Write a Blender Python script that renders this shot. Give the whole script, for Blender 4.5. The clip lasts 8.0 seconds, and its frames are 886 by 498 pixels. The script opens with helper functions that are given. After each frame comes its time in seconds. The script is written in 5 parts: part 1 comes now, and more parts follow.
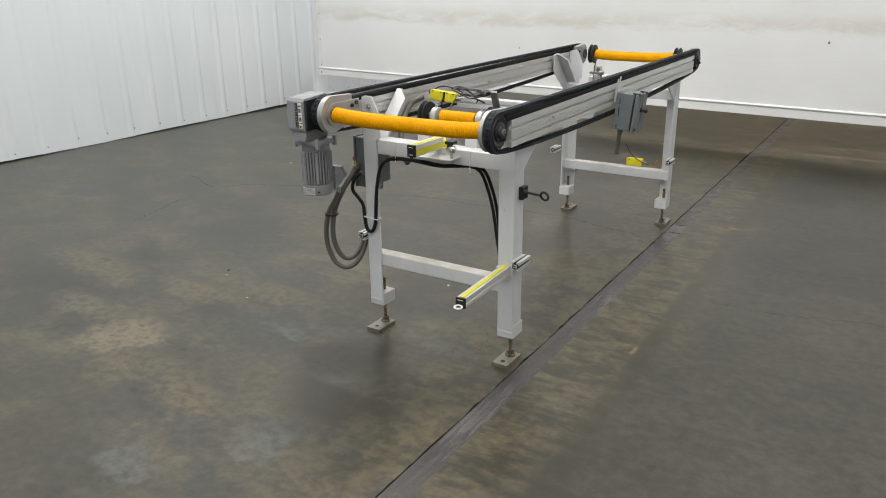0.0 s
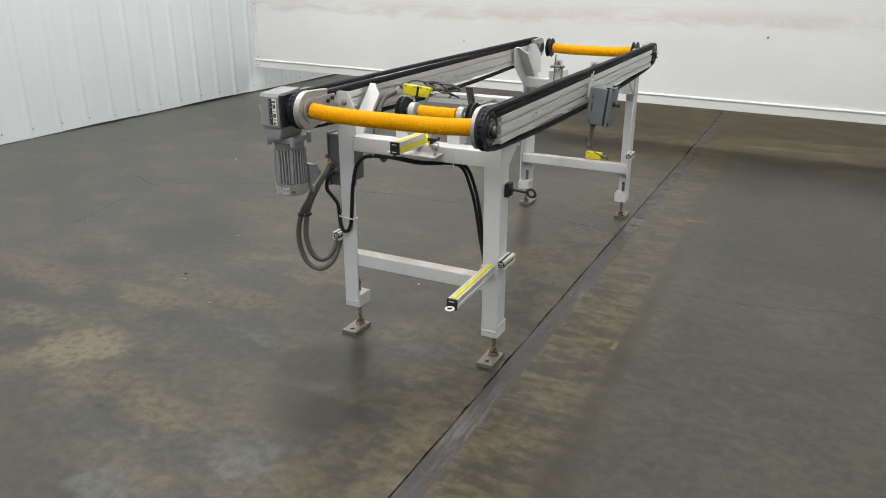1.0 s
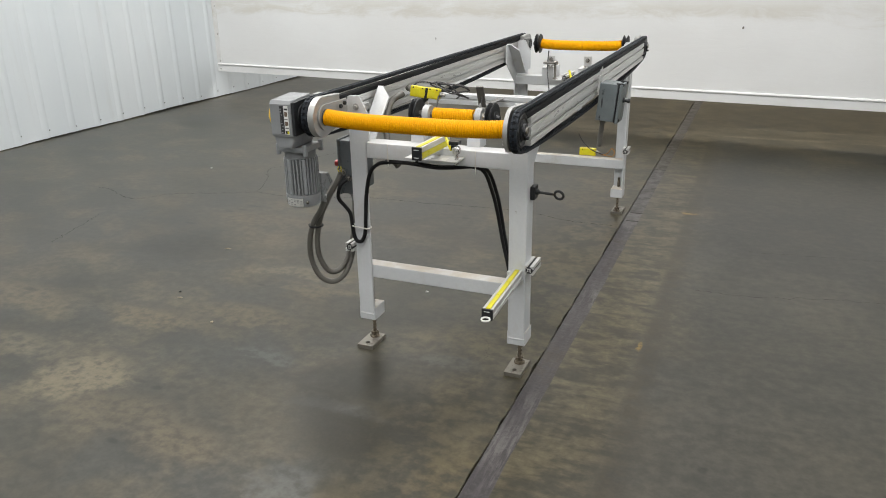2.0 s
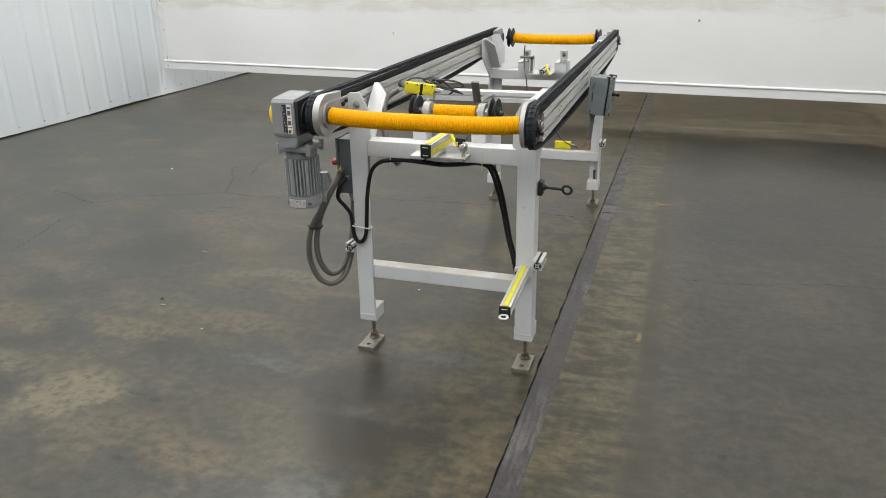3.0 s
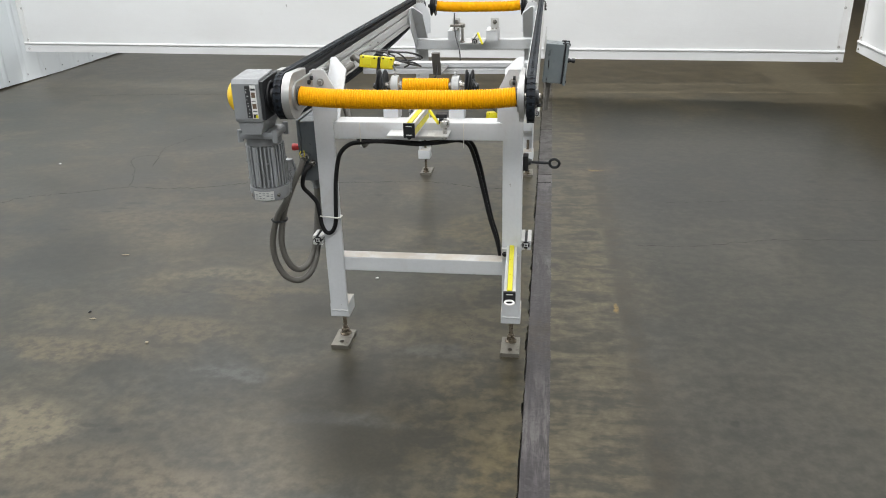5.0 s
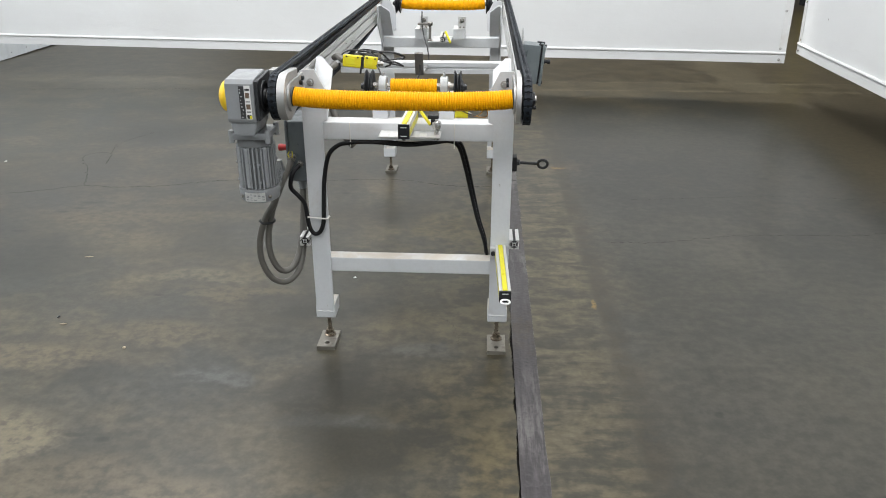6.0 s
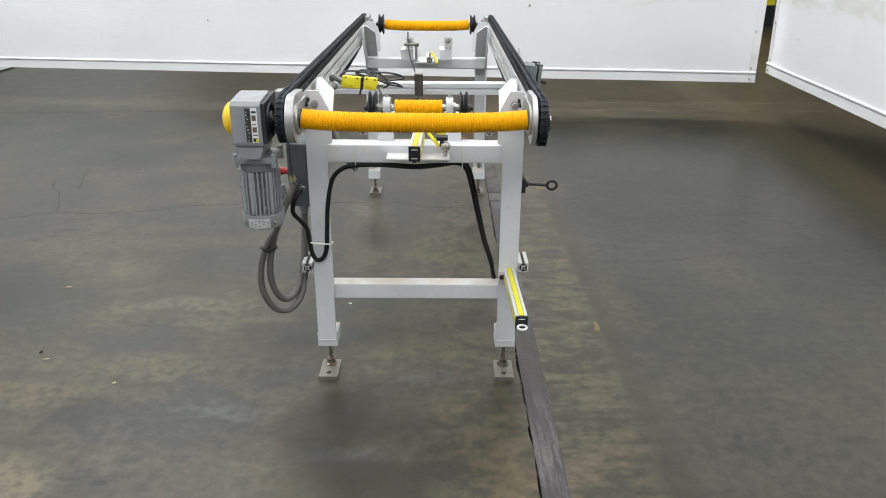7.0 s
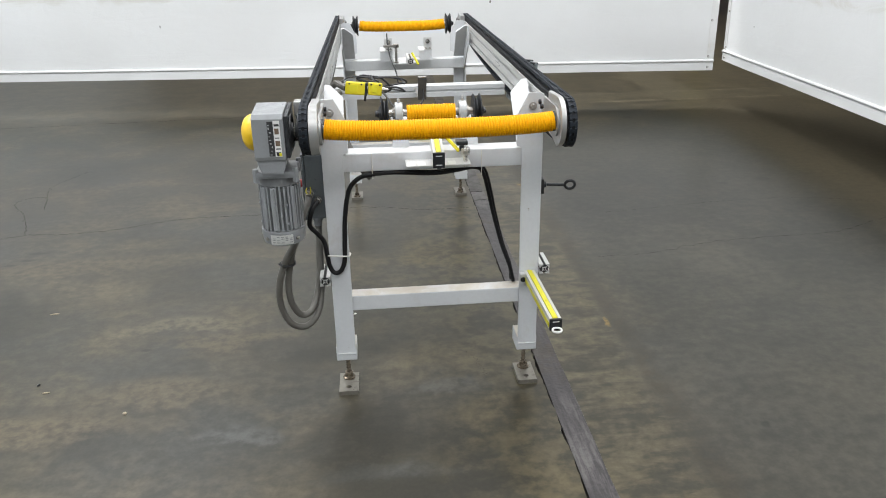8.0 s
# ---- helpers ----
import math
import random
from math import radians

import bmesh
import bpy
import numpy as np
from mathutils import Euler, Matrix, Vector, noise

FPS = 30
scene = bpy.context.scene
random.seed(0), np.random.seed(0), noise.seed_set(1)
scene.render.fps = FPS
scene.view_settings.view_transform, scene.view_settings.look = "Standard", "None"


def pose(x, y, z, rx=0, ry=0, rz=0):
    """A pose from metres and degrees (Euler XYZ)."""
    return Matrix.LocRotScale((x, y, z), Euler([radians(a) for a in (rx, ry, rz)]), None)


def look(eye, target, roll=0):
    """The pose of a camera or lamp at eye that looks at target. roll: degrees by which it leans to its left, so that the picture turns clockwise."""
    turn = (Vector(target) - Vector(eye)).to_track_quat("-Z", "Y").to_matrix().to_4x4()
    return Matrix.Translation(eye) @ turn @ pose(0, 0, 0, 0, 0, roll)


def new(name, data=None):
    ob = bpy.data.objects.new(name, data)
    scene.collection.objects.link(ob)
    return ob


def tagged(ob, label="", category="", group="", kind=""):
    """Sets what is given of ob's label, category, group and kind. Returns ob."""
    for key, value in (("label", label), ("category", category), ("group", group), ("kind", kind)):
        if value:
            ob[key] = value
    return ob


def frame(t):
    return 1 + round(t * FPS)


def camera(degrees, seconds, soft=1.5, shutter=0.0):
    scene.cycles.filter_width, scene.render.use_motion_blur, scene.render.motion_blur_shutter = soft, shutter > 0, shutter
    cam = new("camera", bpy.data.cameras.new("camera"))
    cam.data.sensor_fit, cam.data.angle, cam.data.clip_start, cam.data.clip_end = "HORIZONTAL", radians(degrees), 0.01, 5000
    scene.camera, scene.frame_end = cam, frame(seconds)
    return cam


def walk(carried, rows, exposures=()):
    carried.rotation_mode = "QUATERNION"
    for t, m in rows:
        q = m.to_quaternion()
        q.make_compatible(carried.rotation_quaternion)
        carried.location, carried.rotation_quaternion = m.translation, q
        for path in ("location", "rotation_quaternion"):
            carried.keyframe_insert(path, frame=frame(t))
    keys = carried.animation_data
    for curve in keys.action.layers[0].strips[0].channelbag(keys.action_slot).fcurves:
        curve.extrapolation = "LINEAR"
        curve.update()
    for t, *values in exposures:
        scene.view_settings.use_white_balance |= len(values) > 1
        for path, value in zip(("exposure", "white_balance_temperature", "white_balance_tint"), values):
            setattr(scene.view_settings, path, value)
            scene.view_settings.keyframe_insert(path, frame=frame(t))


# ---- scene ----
cam = camera(61.0, 8.0, soft=1.0)
PATH = [
    (0, (1.548, -2.48, 1.493), (0.556, -0.885, 0.807), -0.8),
    (0.5, (1.427, -2.527, 1.5), (0.551, -0.87, 0.802), -0.6),
    (1, (1.32, -2.513, 1.493), (0.5, -0.831, 0.787), 0.1),
    (1.5, (1.185, -2.491, 1.488), (0.408, -0.79, 0.78), -0.5),
    (3, (0.798, -2.559, 1.496), (0.239, -0.783, 0.767), -1.0),
    (3.5, (0.706, -2.518, 1.484), (0.208, -0.728, 0.744), -0.7),
    (4, (0.6, -2.458, 1.472), (0.163, -0.658, 0.718), -1.3),
    (4.5, (0.519, -2.442, 1.473), (0.15, -0.635, 0.701), -1.4),
    (4.7, (0.472, -2.445, 1.469), (0.158, -0.633, 0.684), -1.4),
    (5.8, (0.23, -2.487, 1.492), (0.132, -0.663, 0.678), -0.6),
    (6, (0.213, -2.479, 1.497), (0.142, -0.654, 0.682), 0.1),
    (6.5, (0.143, -2.445, 1.49), (0.127, -0.603, 0.713), 0.8),
    (7, (0.052, -2.411, 1.482), (0.084, -0.563, 0.716), 0.4),
    (7.5, (-0.051, -2.39, 1.487), (0.042, -0.546, 0.719), 0.9),
    (8, (-0.198, -2.345, 1.498), (-0.02, -0.51, 0.722), -1.0),
]
walk(cam, [(t, look(eye, target, roll)) for t, eye, target, roll in PATH], [(0, -0.22, 6740, 10), (2, -0.19, 6700, 10), (4, -0.12, 6600, 10), (6, -0.01, 6400, 10), (8, 0.0, 6380, 10)])

# ---- world, lamps, exposure ----
world = bpy.data.worlds.new("hall_dark")
scene.world = world
world.use_nodes = True
world.node_tree.nodes["Background"].inputs[0].default_value = (0.8, 0.9, 1.0, 1)
world.node_tree.nodes["Background"].inputs[1].default_value = 0.05


def lamp(name, x, y, z, sx, sy, watts, colour=(1.0, 0.995, 0.985)):
    d = bpy.data.lights.new(name, "AREA")
    d.shape, d.size, d.size_y, d.energy, d.color = "RECTANGLE", sx, sy, watts, colour
    ob = new(name, d)
    ob.location = (x, y, z)
    return ob


# all unseen; the last three are added behind the curtains to brighten the floor
for lx, ly, lw in ((-3.2, -4.5, 115), (-3.2, 0.2, 165), (-3.0, 3.2, 150), (-0.6, -5.0, 120), (1.8, -5.0, 110), (0.8, -0.6, 130), (0.6, 2.6, 95),
                   (-3.0, 9.5, 190), (1.6, 7.0, 540), (6.0, 2.5, 95)):
    lamp("unseen_ceiling_lamp", lx, ly, 5.85, 1.6, 2.6, lw)

# ---- materials ----


class Shader:
    """A small node writer round a Principled BSDF."""

    def __init__(self, name):
        self.m = bpy.data.materials.new(name)
        self.m.use_nodes = True
        self.t = self.m.node_tree
        self.b = self.t.nodes["Principled BSDF"]
        self.geo = self.add("ShaderNodeTexCoord").outputs["Object"]

    def add(self, kind):
        return self.t.nodes.new(kind)

    def put(self, value, socket):
        if isinstance(value, bpy.types.NodeSocket):
            self.t.links.new(value, socket)
        elif isinstance(value, (int, float)) and socket.type != "VALUE":
            socket.default_value = (value, value, value, 1) if socket.type == "RGBA" else (value, value, value)
        elif isinstance(value, tuple) and socket.type == "RGBA" and len(value) == 3:
            socket.default_value = (*value, 1)
        else:
            socket.default_value = value

    def noise(self, scale, detail=4, rough=0.6, stretch=(1, 1, 1), shift=(0, 0, 0), warp=0.0, of=None):
        mp = self.add("ShaderNodeMapping")
        mp.inputs["Scale"].default_value, mp.inputs["Location"].default_value = stretch, shift
        self.t.links.new(of or self.geo, mp.inputs["Vector"])
        n = self.add("ShaderNodeTexNoise")
        n.inputs["Scale"].default_value, n.inputs["Detail"].default_value = scale, detail
        n.inputs["Roughness"].default_value, n.inputs["Distortion"].default_value = rough, warp
        self.t.links.new(mp.outputs[0], n.inputs["Vector"])
        return n.outputs[0]

    def ramp(self, value, lo, hi, a=0.0, b=1.0):
        r = self.add("ShaderNodeMapRange")
        r.interpolation_type = "SMOOTHSTEP"
        for v, k in ((value, 0), (lo, 1), (hi, 2), (a, 3), (b, 4)):
            self.put(v, r.inputs[k])
        return r.outputs[0]

    def math(self, op, a, b=0.0, clamp=False):
        n = self.add("ShaderNodeMath")
        n.operation, n.use_clamp = op, clamp
        self.put(a, n.inputs[0])
        self.put(b, n.inputs[1])
        return n.outputs[0]

    def mix(self, f, a, b, blend="MIX"):
        n = self.add("ShaderNodeMix")
        n.data_type, n.blend_type = "RGBA", blend
        self.put(f, n.inputs[0])
        self.put(a, n.inputs[6])
        self.put(b, n.inputs[7])
        return n.outputs[2]

    def xyz(self, of=None):
        s = self.add("ShaderNodeSeparateXYZ")
        self.t.links.new(of or self.geo, s.inputs[0])
        return s.outputs

    def bump(self, height, strength, dist):
        n = self.add("ShaderNodeBump")
        n.inputs["Strength"].default_value, n.inputs["Distance"].default_value = strength, dist
        self.put(height, n.inputs["Height"])
        self.t.links.new(n.outputs[0], self.b.inputs["Normal"])

    def done(self, colour, rough=0.5, metal=0.0, spec=0.5):
        self.put(colour, self.b.inputs["Base Color"])
        self.put(rough, self.b.inputs["Roughness"])
        self.put(metal, self.b.inputs["Metallic"])
        self.put(spec, self.b.inputs["Specular IOR Level"])
        return self.m


def surface(name, colour, rough=0.5, metal=0.0, dirt=(0.1, 0.09, 0.08), amount=0.25, scale=9.0, grain=120.0, relief=0.15, rvar=0.12, stretch=(1, 1, 1), spec=0.5):
    """A painted, moulded or metal surface: grain, smudges and light relief."""
    s = Shader(name)
    big = s.noise(scale, 5, 0.65, stretch, warp=0.4)
    fine = s.noise(grain, 3, 0.6, stretch)
    c = s.mix(s.ramp(big, 0.52, 0.78, 0, amount), colour, dirt)
    c = s.mix(s.ramp(fine, 0.3, 0.75, 0, 0.16), c, tuple(0.72 * k for k in colour))
    r = s.math("ADD", s.ramp(big, 0.3, 0.7, rough - rvar, rough + rvar), s.ramp(fine, 0.3, 0.7, -0.04, 0.04), True)
    s.bump(fine, relief, 0.001)
    return s.done(c, r, metal, spec)


def white_material():
    """White gloss paint, chipped and greasy, with tan dust lying on what faces up."""
    s = Shader("white_steel_paint")
    big, mid, fine = s.noise(2.2, 5, 0.6), s.noise(9, 6, 0.65, (1, 1, 0.7), (2, 1, 0), 0.4), s.noise(90, 3)
    c = s.mix(s.ramp(big, 0.35, 0.65), (0.595, 0.612, 0.632), (0.632, 0.646, 0.660))
    c = s.mix(s.ramp(mid, 0.54, 0.76, 0, 0.36), c, (0.42, 0.37, 0.30))
    c = s.mix(s.ramp(fine, 0.3, 0.75, 0, 0.16), c, (0.46, 0.465, 0.47))
    chip = s.noise(26, 4, 0.6, (1, 1, 0.8), (9, 4, 1))
    c = s.mix(s.ramp(chip, 0.745, 0.775, 0, 0.6), c, (0.25, 0.22, 0.18))
    up = s.xyz(s.add("ShaderNodeNewGeometry").outputs["Normal"])[2]
    c = s.mix(s.math("MULTIPLY", s.ramp(up, 0.8, 0.98), s.math("MULTIPLY", s.ramp(mid, 0.32, 0.60, 0.2, 0.75), s.ramp(s.xyz()[2], 0.45, 0.65, 1, 0.2))), c, (0.46, 0.40, 0.31))
    s.bump(fine, 0.12, 0.001)
    return s.done(c, s.ramp(mid, 0.3, 0.7, 0.34, 0.52))


WHITE = white_material()
ALU = surface("aluminium_extrusion", (0.66, 0.66, 0.65), 0.40, 0.45, (0.40, 0.39, 0.38), 0.3, 6, 160, 0.06, stretch=(1, 0.08, 1))
PLATE = surface("machined_aluminium", (0.42, 0.418, 0.41), 0.42, 0.6, (0.36, 0.355, 0.34), 0.35, 14, 200, 0.08)
STEEL = surface("stainless_steel", (0.33, 0.315, 0.29), 0.33, 0.85, (0.25, 0.2, 0.15), 0.35, 25, 220, 0.1)
FOOTSTEEL = surface("rust_stained_steel", (0.235, 0.220, 0.190), 0.42, 0.55, (0.060, 0.043, 0.028), 0.85, 48, 220, 0.2)
SCREW = surface("oily_threaded_steel", (0.17, 0.140, 0.105), 0.30, 0.80, (0.035, 0.025, 0.017), 0.9, 60, 220, 0.2)
BLACK = surface("black_plastic", (0.016, 0.017, 0.019), 0.45, 0, (0.05, 0.047, 0.044), 0.35, 16, 140, spec=0.32)
GUIDE = surface("black_wear_strip", (0.009, 0.0095, 0.011), 0.62, 0, (0.020, 0.020, 0.020), 0.4, 12, 90, stretch=(1, 0.1, 1), spec=0.14)
RUBBER = surface("cable_rubber", (0.010, 0.010, 0.011), 0.52, 0, (0.03, 0.029, 0.027), 0.3, 20, 150, spec=0.25)
GREY = surface("grey_machine_paint", (0.255, 0.265, 0.275), 0.36, 0, (0.16, 0.15, 0.14), 0.35, 12, 130)
GREYDK = surface("dark_grey_machine_paint", (0.17, 0.175, 0.18), 0.42, 0, (0.08, 0.08, 0.08), 0.35, 12, 130)
GREYLT = surface("light_grey_cast", (0.42, 0.43, 0.43), 0.4, 0.1, (0.25, 0.24, 0.23), 0.3, 15, 120)
DARKCAST = surface("dark_cast_iron", (0.030, 0.032, 0.035), 0.42, 0.3, (0.1, 0.09, 0.08), 0.3, 18, 120)
BOX = surface("box_enamel", (0.115, 0.130, 0.138), 0.4, 0, (0.05, 0.055, 0.06), 0.55, 17, 100)
HOSE = surface("grey_conduit", (0.112, 0.106, 0.094), 0.52, 0, (0.11, 0.1, 0.09), 0.4, 14, 160)
WIRE = surface("dark_grey_wire", (0.032, 0.032, 0.034), 0.45, 0, (0.12, 0.11, 0.1), 0.3, 20, 160)
YELP = surface("yellow_plastic", (0.70, 0.60, 0.015), 0.42, 0, (0.4, 0.3, 0.05), 0.3, 22, 140)
YELWIN = surface("yellow_window", (0.70, 0.64, 0.025), 0.36, 0, (0.5, 0.42, 0.06), 0.25, 14, 120)
YELDOME = surface("yellow_cap", (0.86, 0.55, 0.02), 0.38, 0, (0.45, 0.28, 0.03), 0.25, 14, 120)
ORANGE = surface("orange_wire", (0.35, 0.17, 0.04), 0.5, 0, (0.15, 0.1, 0.05), 0.3, 20, 120)
RED = surface("red_button", (0.42, 0.03, 0.03), 0.35, 0, (0.15, 0.02, 0.02), 0.3, 20, 120)
SEPIA = surface("sepia_print", (0.16, 0.11, 0.075), 0.5, 0, (0.03, 0.025, 0.02), 0.8, 120, 260)
PAPER = surface("white_label", (0.78, 0.78, 0.76), 0.45, 0, (0.5, 0.48, 0.44), 0.3, 30, 200)
INK = surface("label_ink", (0.03, 0.03, 0.032), 0.5, 0, (0.08, 0.08, 0.08), 0.2, 40, 200)
TIE = surface("pale_cable_tie", (0.66, 0.645, 0.60), 0.4, 0, (0.5, 0.46, 0.38), 0.3, 30, 150)
CHROME = surface("bright_plated_steel", (0.62, 0.61, 0.59), 0.30, 0.85, (0.3, 0.28, 0.25), 0.35, 40, 200)
FLAG = surface("dull_galvanised", (0.20, 0.195, 0.185), 0.42, 0.7, (0.05, 0.05, 0.05), 0.6, 30, 160)
WOOD = surface("leaf_litter", (0.40, 0.34, 0.25), 0.8, 0, (0.3, 0.22, 0.14), 0.3, 40, 200)


def scuffed_material():
    s = Shader("scuffed_box_enamel")
    big, fine = s.noise(14, 5), s.noise(110, 3)
    c = s.mix(s.ramp(big, 0.35, 0.7), (0.150, 0.175, 0.185), (0.185, 0.210, 0.215))
    run = s.noise(30, 4, 0.7, (1, 1, 0.10), (0.3, 0.2, 0))
    c = s.mix(s.math("MULTIPLY", s.ramp(run, 0.54, 0.60), s.ramp(big, 0.40, 0.50)), c, (0.014, 0.015, 0.017))
    c = s.mix(s.ramp(fine, 0.55, 0.8, 0, 0.25), c, (0.08, 0.09, 0.1))
    s.bump(fine, 0.1, 0.001)
    return s.done(c, s.ramp(big, 0.3, 0.7, 0.3, 0.48))


SCUFFED = scuffed_material()


def chain_material():
    s = Shader("blue_grey_chain_plastic")
    info = s.add("ShaderNodeObjectInfo").outputs["Random"]
    fine = s.noise(140, 3)
    c = s.mix(s.ramp(info, 0, 1, 0, 1), (0.010, 0.013, 0.018), (0.017, 0.022, 0.029))
    c = s.mix(s.ramp(fine, 0.5, 0.75, 0, 0.3), c, (0.032, 0.034, 0.038))
    s.bump(fine, 0.1, 0.001)
    return s.done(c, s.ramp(fine, 0.3, 0.7, 0.52, 0.64), 0, 0.20)


CHAIN = chain_material()


def sleeve_material():
    s = Shader("orange_yellow_sleeve")
    big, fine = s.noise(10, 5), s.noise(150, 3)
    c = s.mix(s.ramp(big, 0.35, 0.7), (0.80, 0.368, 0.0008), (0.76, 0.345, 0.0008))
    c = s.mix(s.ramp(fine, 0.6, 0.85, 0, 0.1), c, (0.70, 0.30, 0.005))
    s.bump(big, 0.03, 0.0005)
    return s.done(c, s.ramp(big, 0.3, 0.7, 0.46, 0.60), 0, 0.14)


SLEEVE = sleeve_material()


def seam_x(y):
    return 0.382 + 0.014 * y


def floor_material(filler=False):
    s = Shader("stained_concrete" if not filler else "joint_filler")
    x, y, z = s.xyz()
    small = s.noise(21, 3, 0.58, (1, 1.15, 1), (1, 5, 0))
    fine = s.noise(80, 1, 0.5)
    if filler:
        streak = s.noise(14, 5, 0.7, (2.2, 0.22, 1))
        worn = s.noise(1.6, 5, 0.6, (1, 1, 1), (4, 2, 0))
        c = s.mix(s.ramp(streak, 0.3, 0.7), (0.030, 0.026, 0.028), (0.056, 0.050, 0.052))
        c = s.mix(s.math("MULTIPLY", s.ramp(worn, 0.50, 0.66), s.ramp(streak, 0.45, 0.62, 0, 0.75)), c, (0.130, 0.122, 0.118))
        c = s.mix(s.math("MULTIPLY", s.ramp(worn, 0.34, 0.48, 0.6, 0), s.ramp(small, 0.35, 0.6)), c, (0.052, 0.040, 0.027))
        c = s.mix(s.ramp(small, 0.54, 0.72, 0, 0.5), c, (0.095, 0.090, 0.088))
        c = s.mix(s.ramp(fine, 0.52, 0.8, 0, 0.5), c, (0.020, 0.020, 0.021))
        s.bump(s.math("ADD", fine, streak), 0.3, 0.002)
        return s.done(c, s.ramp(small, 0.3, 0.7, 0.30, 0.44), 0, 0.40)

    def add(v, w, k):
        """v pushed by k times the deviation of w, so that patch edges fray."""
        return s.math("ADD", v, s.math("MULTIPLY", s.math("SUBTRACT", w, 0.5), k))

    big = s.noise(0.8, 6, 0.55)
    blot = s.noise(6.0, 5, 0.54, (1, 1.2, 1), (7, 2, 0), 0.25)
    mid = s.noise(2.1, 7, 0.56, (1, 1.3, 1), (3, 1, 0), 0.25)
    wear = add(add(s.noise(1.7, 6, 0.55, (1, 1.4, 1), (13, 6, 0), 0.3), blot, 0.30), small, 0.16)
    oil = add(add(s.noise(1.3, 5, 0.55, (1, 1.35, 1), (11, 4, 0), 0.3), blot, 0.34), small, 0.16)
    tan = add(add(mid, blot, 0.42), small, 0.22)
    c = s.mix(s.ramp(big, 0.34, 0.66), (0.0500, 0.0478, 0.0405), (0.0690, 0.0625, 0.0500))
    c = s.mix(s.ramp(wear, 0.42, 0.64, 0, 0.65), c, (0.0580, 0.0590, 0.0580))
    c = s.mix(s.ramp(tan, 0.42, 0.66, 0, 0.74), c, (0.1060, 0.0900, 0.0640))
    c = s.mix(s.ramp(tan, 0.57, 0.72, 0, 0.55), c, (0.1450, 0.1220, 0.0880))
    c = s.mix(s.ramp(oil, 0.46, 0.70, 0, 0.66), c, (0.0310, 0.0295, 0.0240))
    # single large stains and painted floor reflections: place, size, strength
    wx = add(x, blot, 0.34)
    wy = add(y, mid, 0.30)
    wy = add(wy, small, 0.08)
    TAN, PALE, DIRT_SHADE, OCHRE, COOL_SHEEN = (0.137, 0.111, 0.076), (0.170, 0.145, 0.105), (0.024, 0.0225, 0.0170), (0.128, 0.102, 0.054), (0.112, 0.116, 0.121)
    for px, py, rx, ry, k, tone in ((-1.267, -0.640, 0.21, 0.17, 0.95, PALE), (-0.612, -0.885, 0.20, 0.12, 0.65, TAN), (-1.370, -0.145, 0.34, 0.10, 0.65, TAN), (-1.000, 0.010, 0.30, 0.09, 0.50, TAN), (-0.773, 0.386, 0.30, 0.07, 0.45, TAN),
                                    (-0.998, 0.532, 0.30, 0.07, 0.45, PALE), (-2.210, -0.166, 0.45, 0.14, 0.50, TAN), (-1.75, -0.55, 0.25, 0.10, 0.40, PALE), (-1.62, 1.22, 0.45, 0.12, 0.40, TAN), (-0.92, -0.81, 0.30, 0.12, 0.45, TAN),
                                    # cool pale patches: the curtain's sheen on polished spots, put into the colour
                                    (-0.458, -1.240, 0.14, 0.11, 0.60, COOL_SHEEN), (-0.154, -0.949, 0.12, 0.10, 0.60, COOL_SHEEN), (-0.190, -0.500, 0.20, 0.06, 0.55, COOL_SHEEN), (-0.655, -0.290, 0.14, 0.06, 0.50, COOL_SHEEN), (0.040, -0.060, 0.16, 0.06, 0.40, COOL_SHEEN),
                                    (0.330, -0.700, 0.15, 0.20, 0.70, OCHRE), (0.200, -0.260, 0.15, 0.13, 0.50, OCHRE), (0.100, 0.150, 0.26, 0.14, 0.35, OCHRE), (0.150, 1.150, 0.30, 0.18, 0.50, OCHRE), (0.200, 2.300, 0.30, 0.25, 0.40, OCHRE),
                                    # the first three paint the conveyor's dark reflection before its near feet
                                    (-0.280, -0.330, 0.16, 0.26, 0.65, DIRT_SHADE), (0.190, -0.470, 0.10, 0.20, 0.60, DIRT_SHADE), (-0.020, -0.620, 0.34, 0.16, 0.50, DIRT_SHADE), (-0.470, 0.170, 0.16, 0.08, 0.40, DIRT_SHADE), (0.330, 0.250, 0.09, 0.22, 0.35, DIRT_SHADE),
                                    (1.50, 0.87, 0.20, 0.26, 0.35, PALE), (2.75, 2.35, 0.30, 0.20, 0.40, PALE), (0.97, -0.33, 0.10, 0.05, 0.45, DIRT_SHADE), (1.65, 5.55, 1.0, 0.62, 0.60, DIRT_SHADE)):
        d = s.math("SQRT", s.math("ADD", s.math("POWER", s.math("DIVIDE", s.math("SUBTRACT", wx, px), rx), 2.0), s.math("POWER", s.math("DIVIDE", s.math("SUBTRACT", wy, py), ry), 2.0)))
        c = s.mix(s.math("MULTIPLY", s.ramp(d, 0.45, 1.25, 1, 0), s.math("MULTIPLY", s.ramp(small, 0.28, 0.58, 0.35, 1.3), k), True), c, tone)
    # ochre wash beside the filled joint, with dark trodden marks
    xe = s.math("SUBTRACT", add(x, blot, 0.16), s.math("MULTIPLY", y, 0.014))
    wash = s.math("MULTIPLY", s.ramp(xe, -0.15, 0.24), s.ramp(xe, 0.36, 0.44, 1, 0))
    wc = s.mix(s.ramp(add(blot, small, 0.4), 0.38, 0.60), (0.0360, 0.0325, 0.0230), (0.1150, 0.0960, 0.0580))
    c = s.mix(s.math("MULTIPLY", wash, 0.62), c, wc)
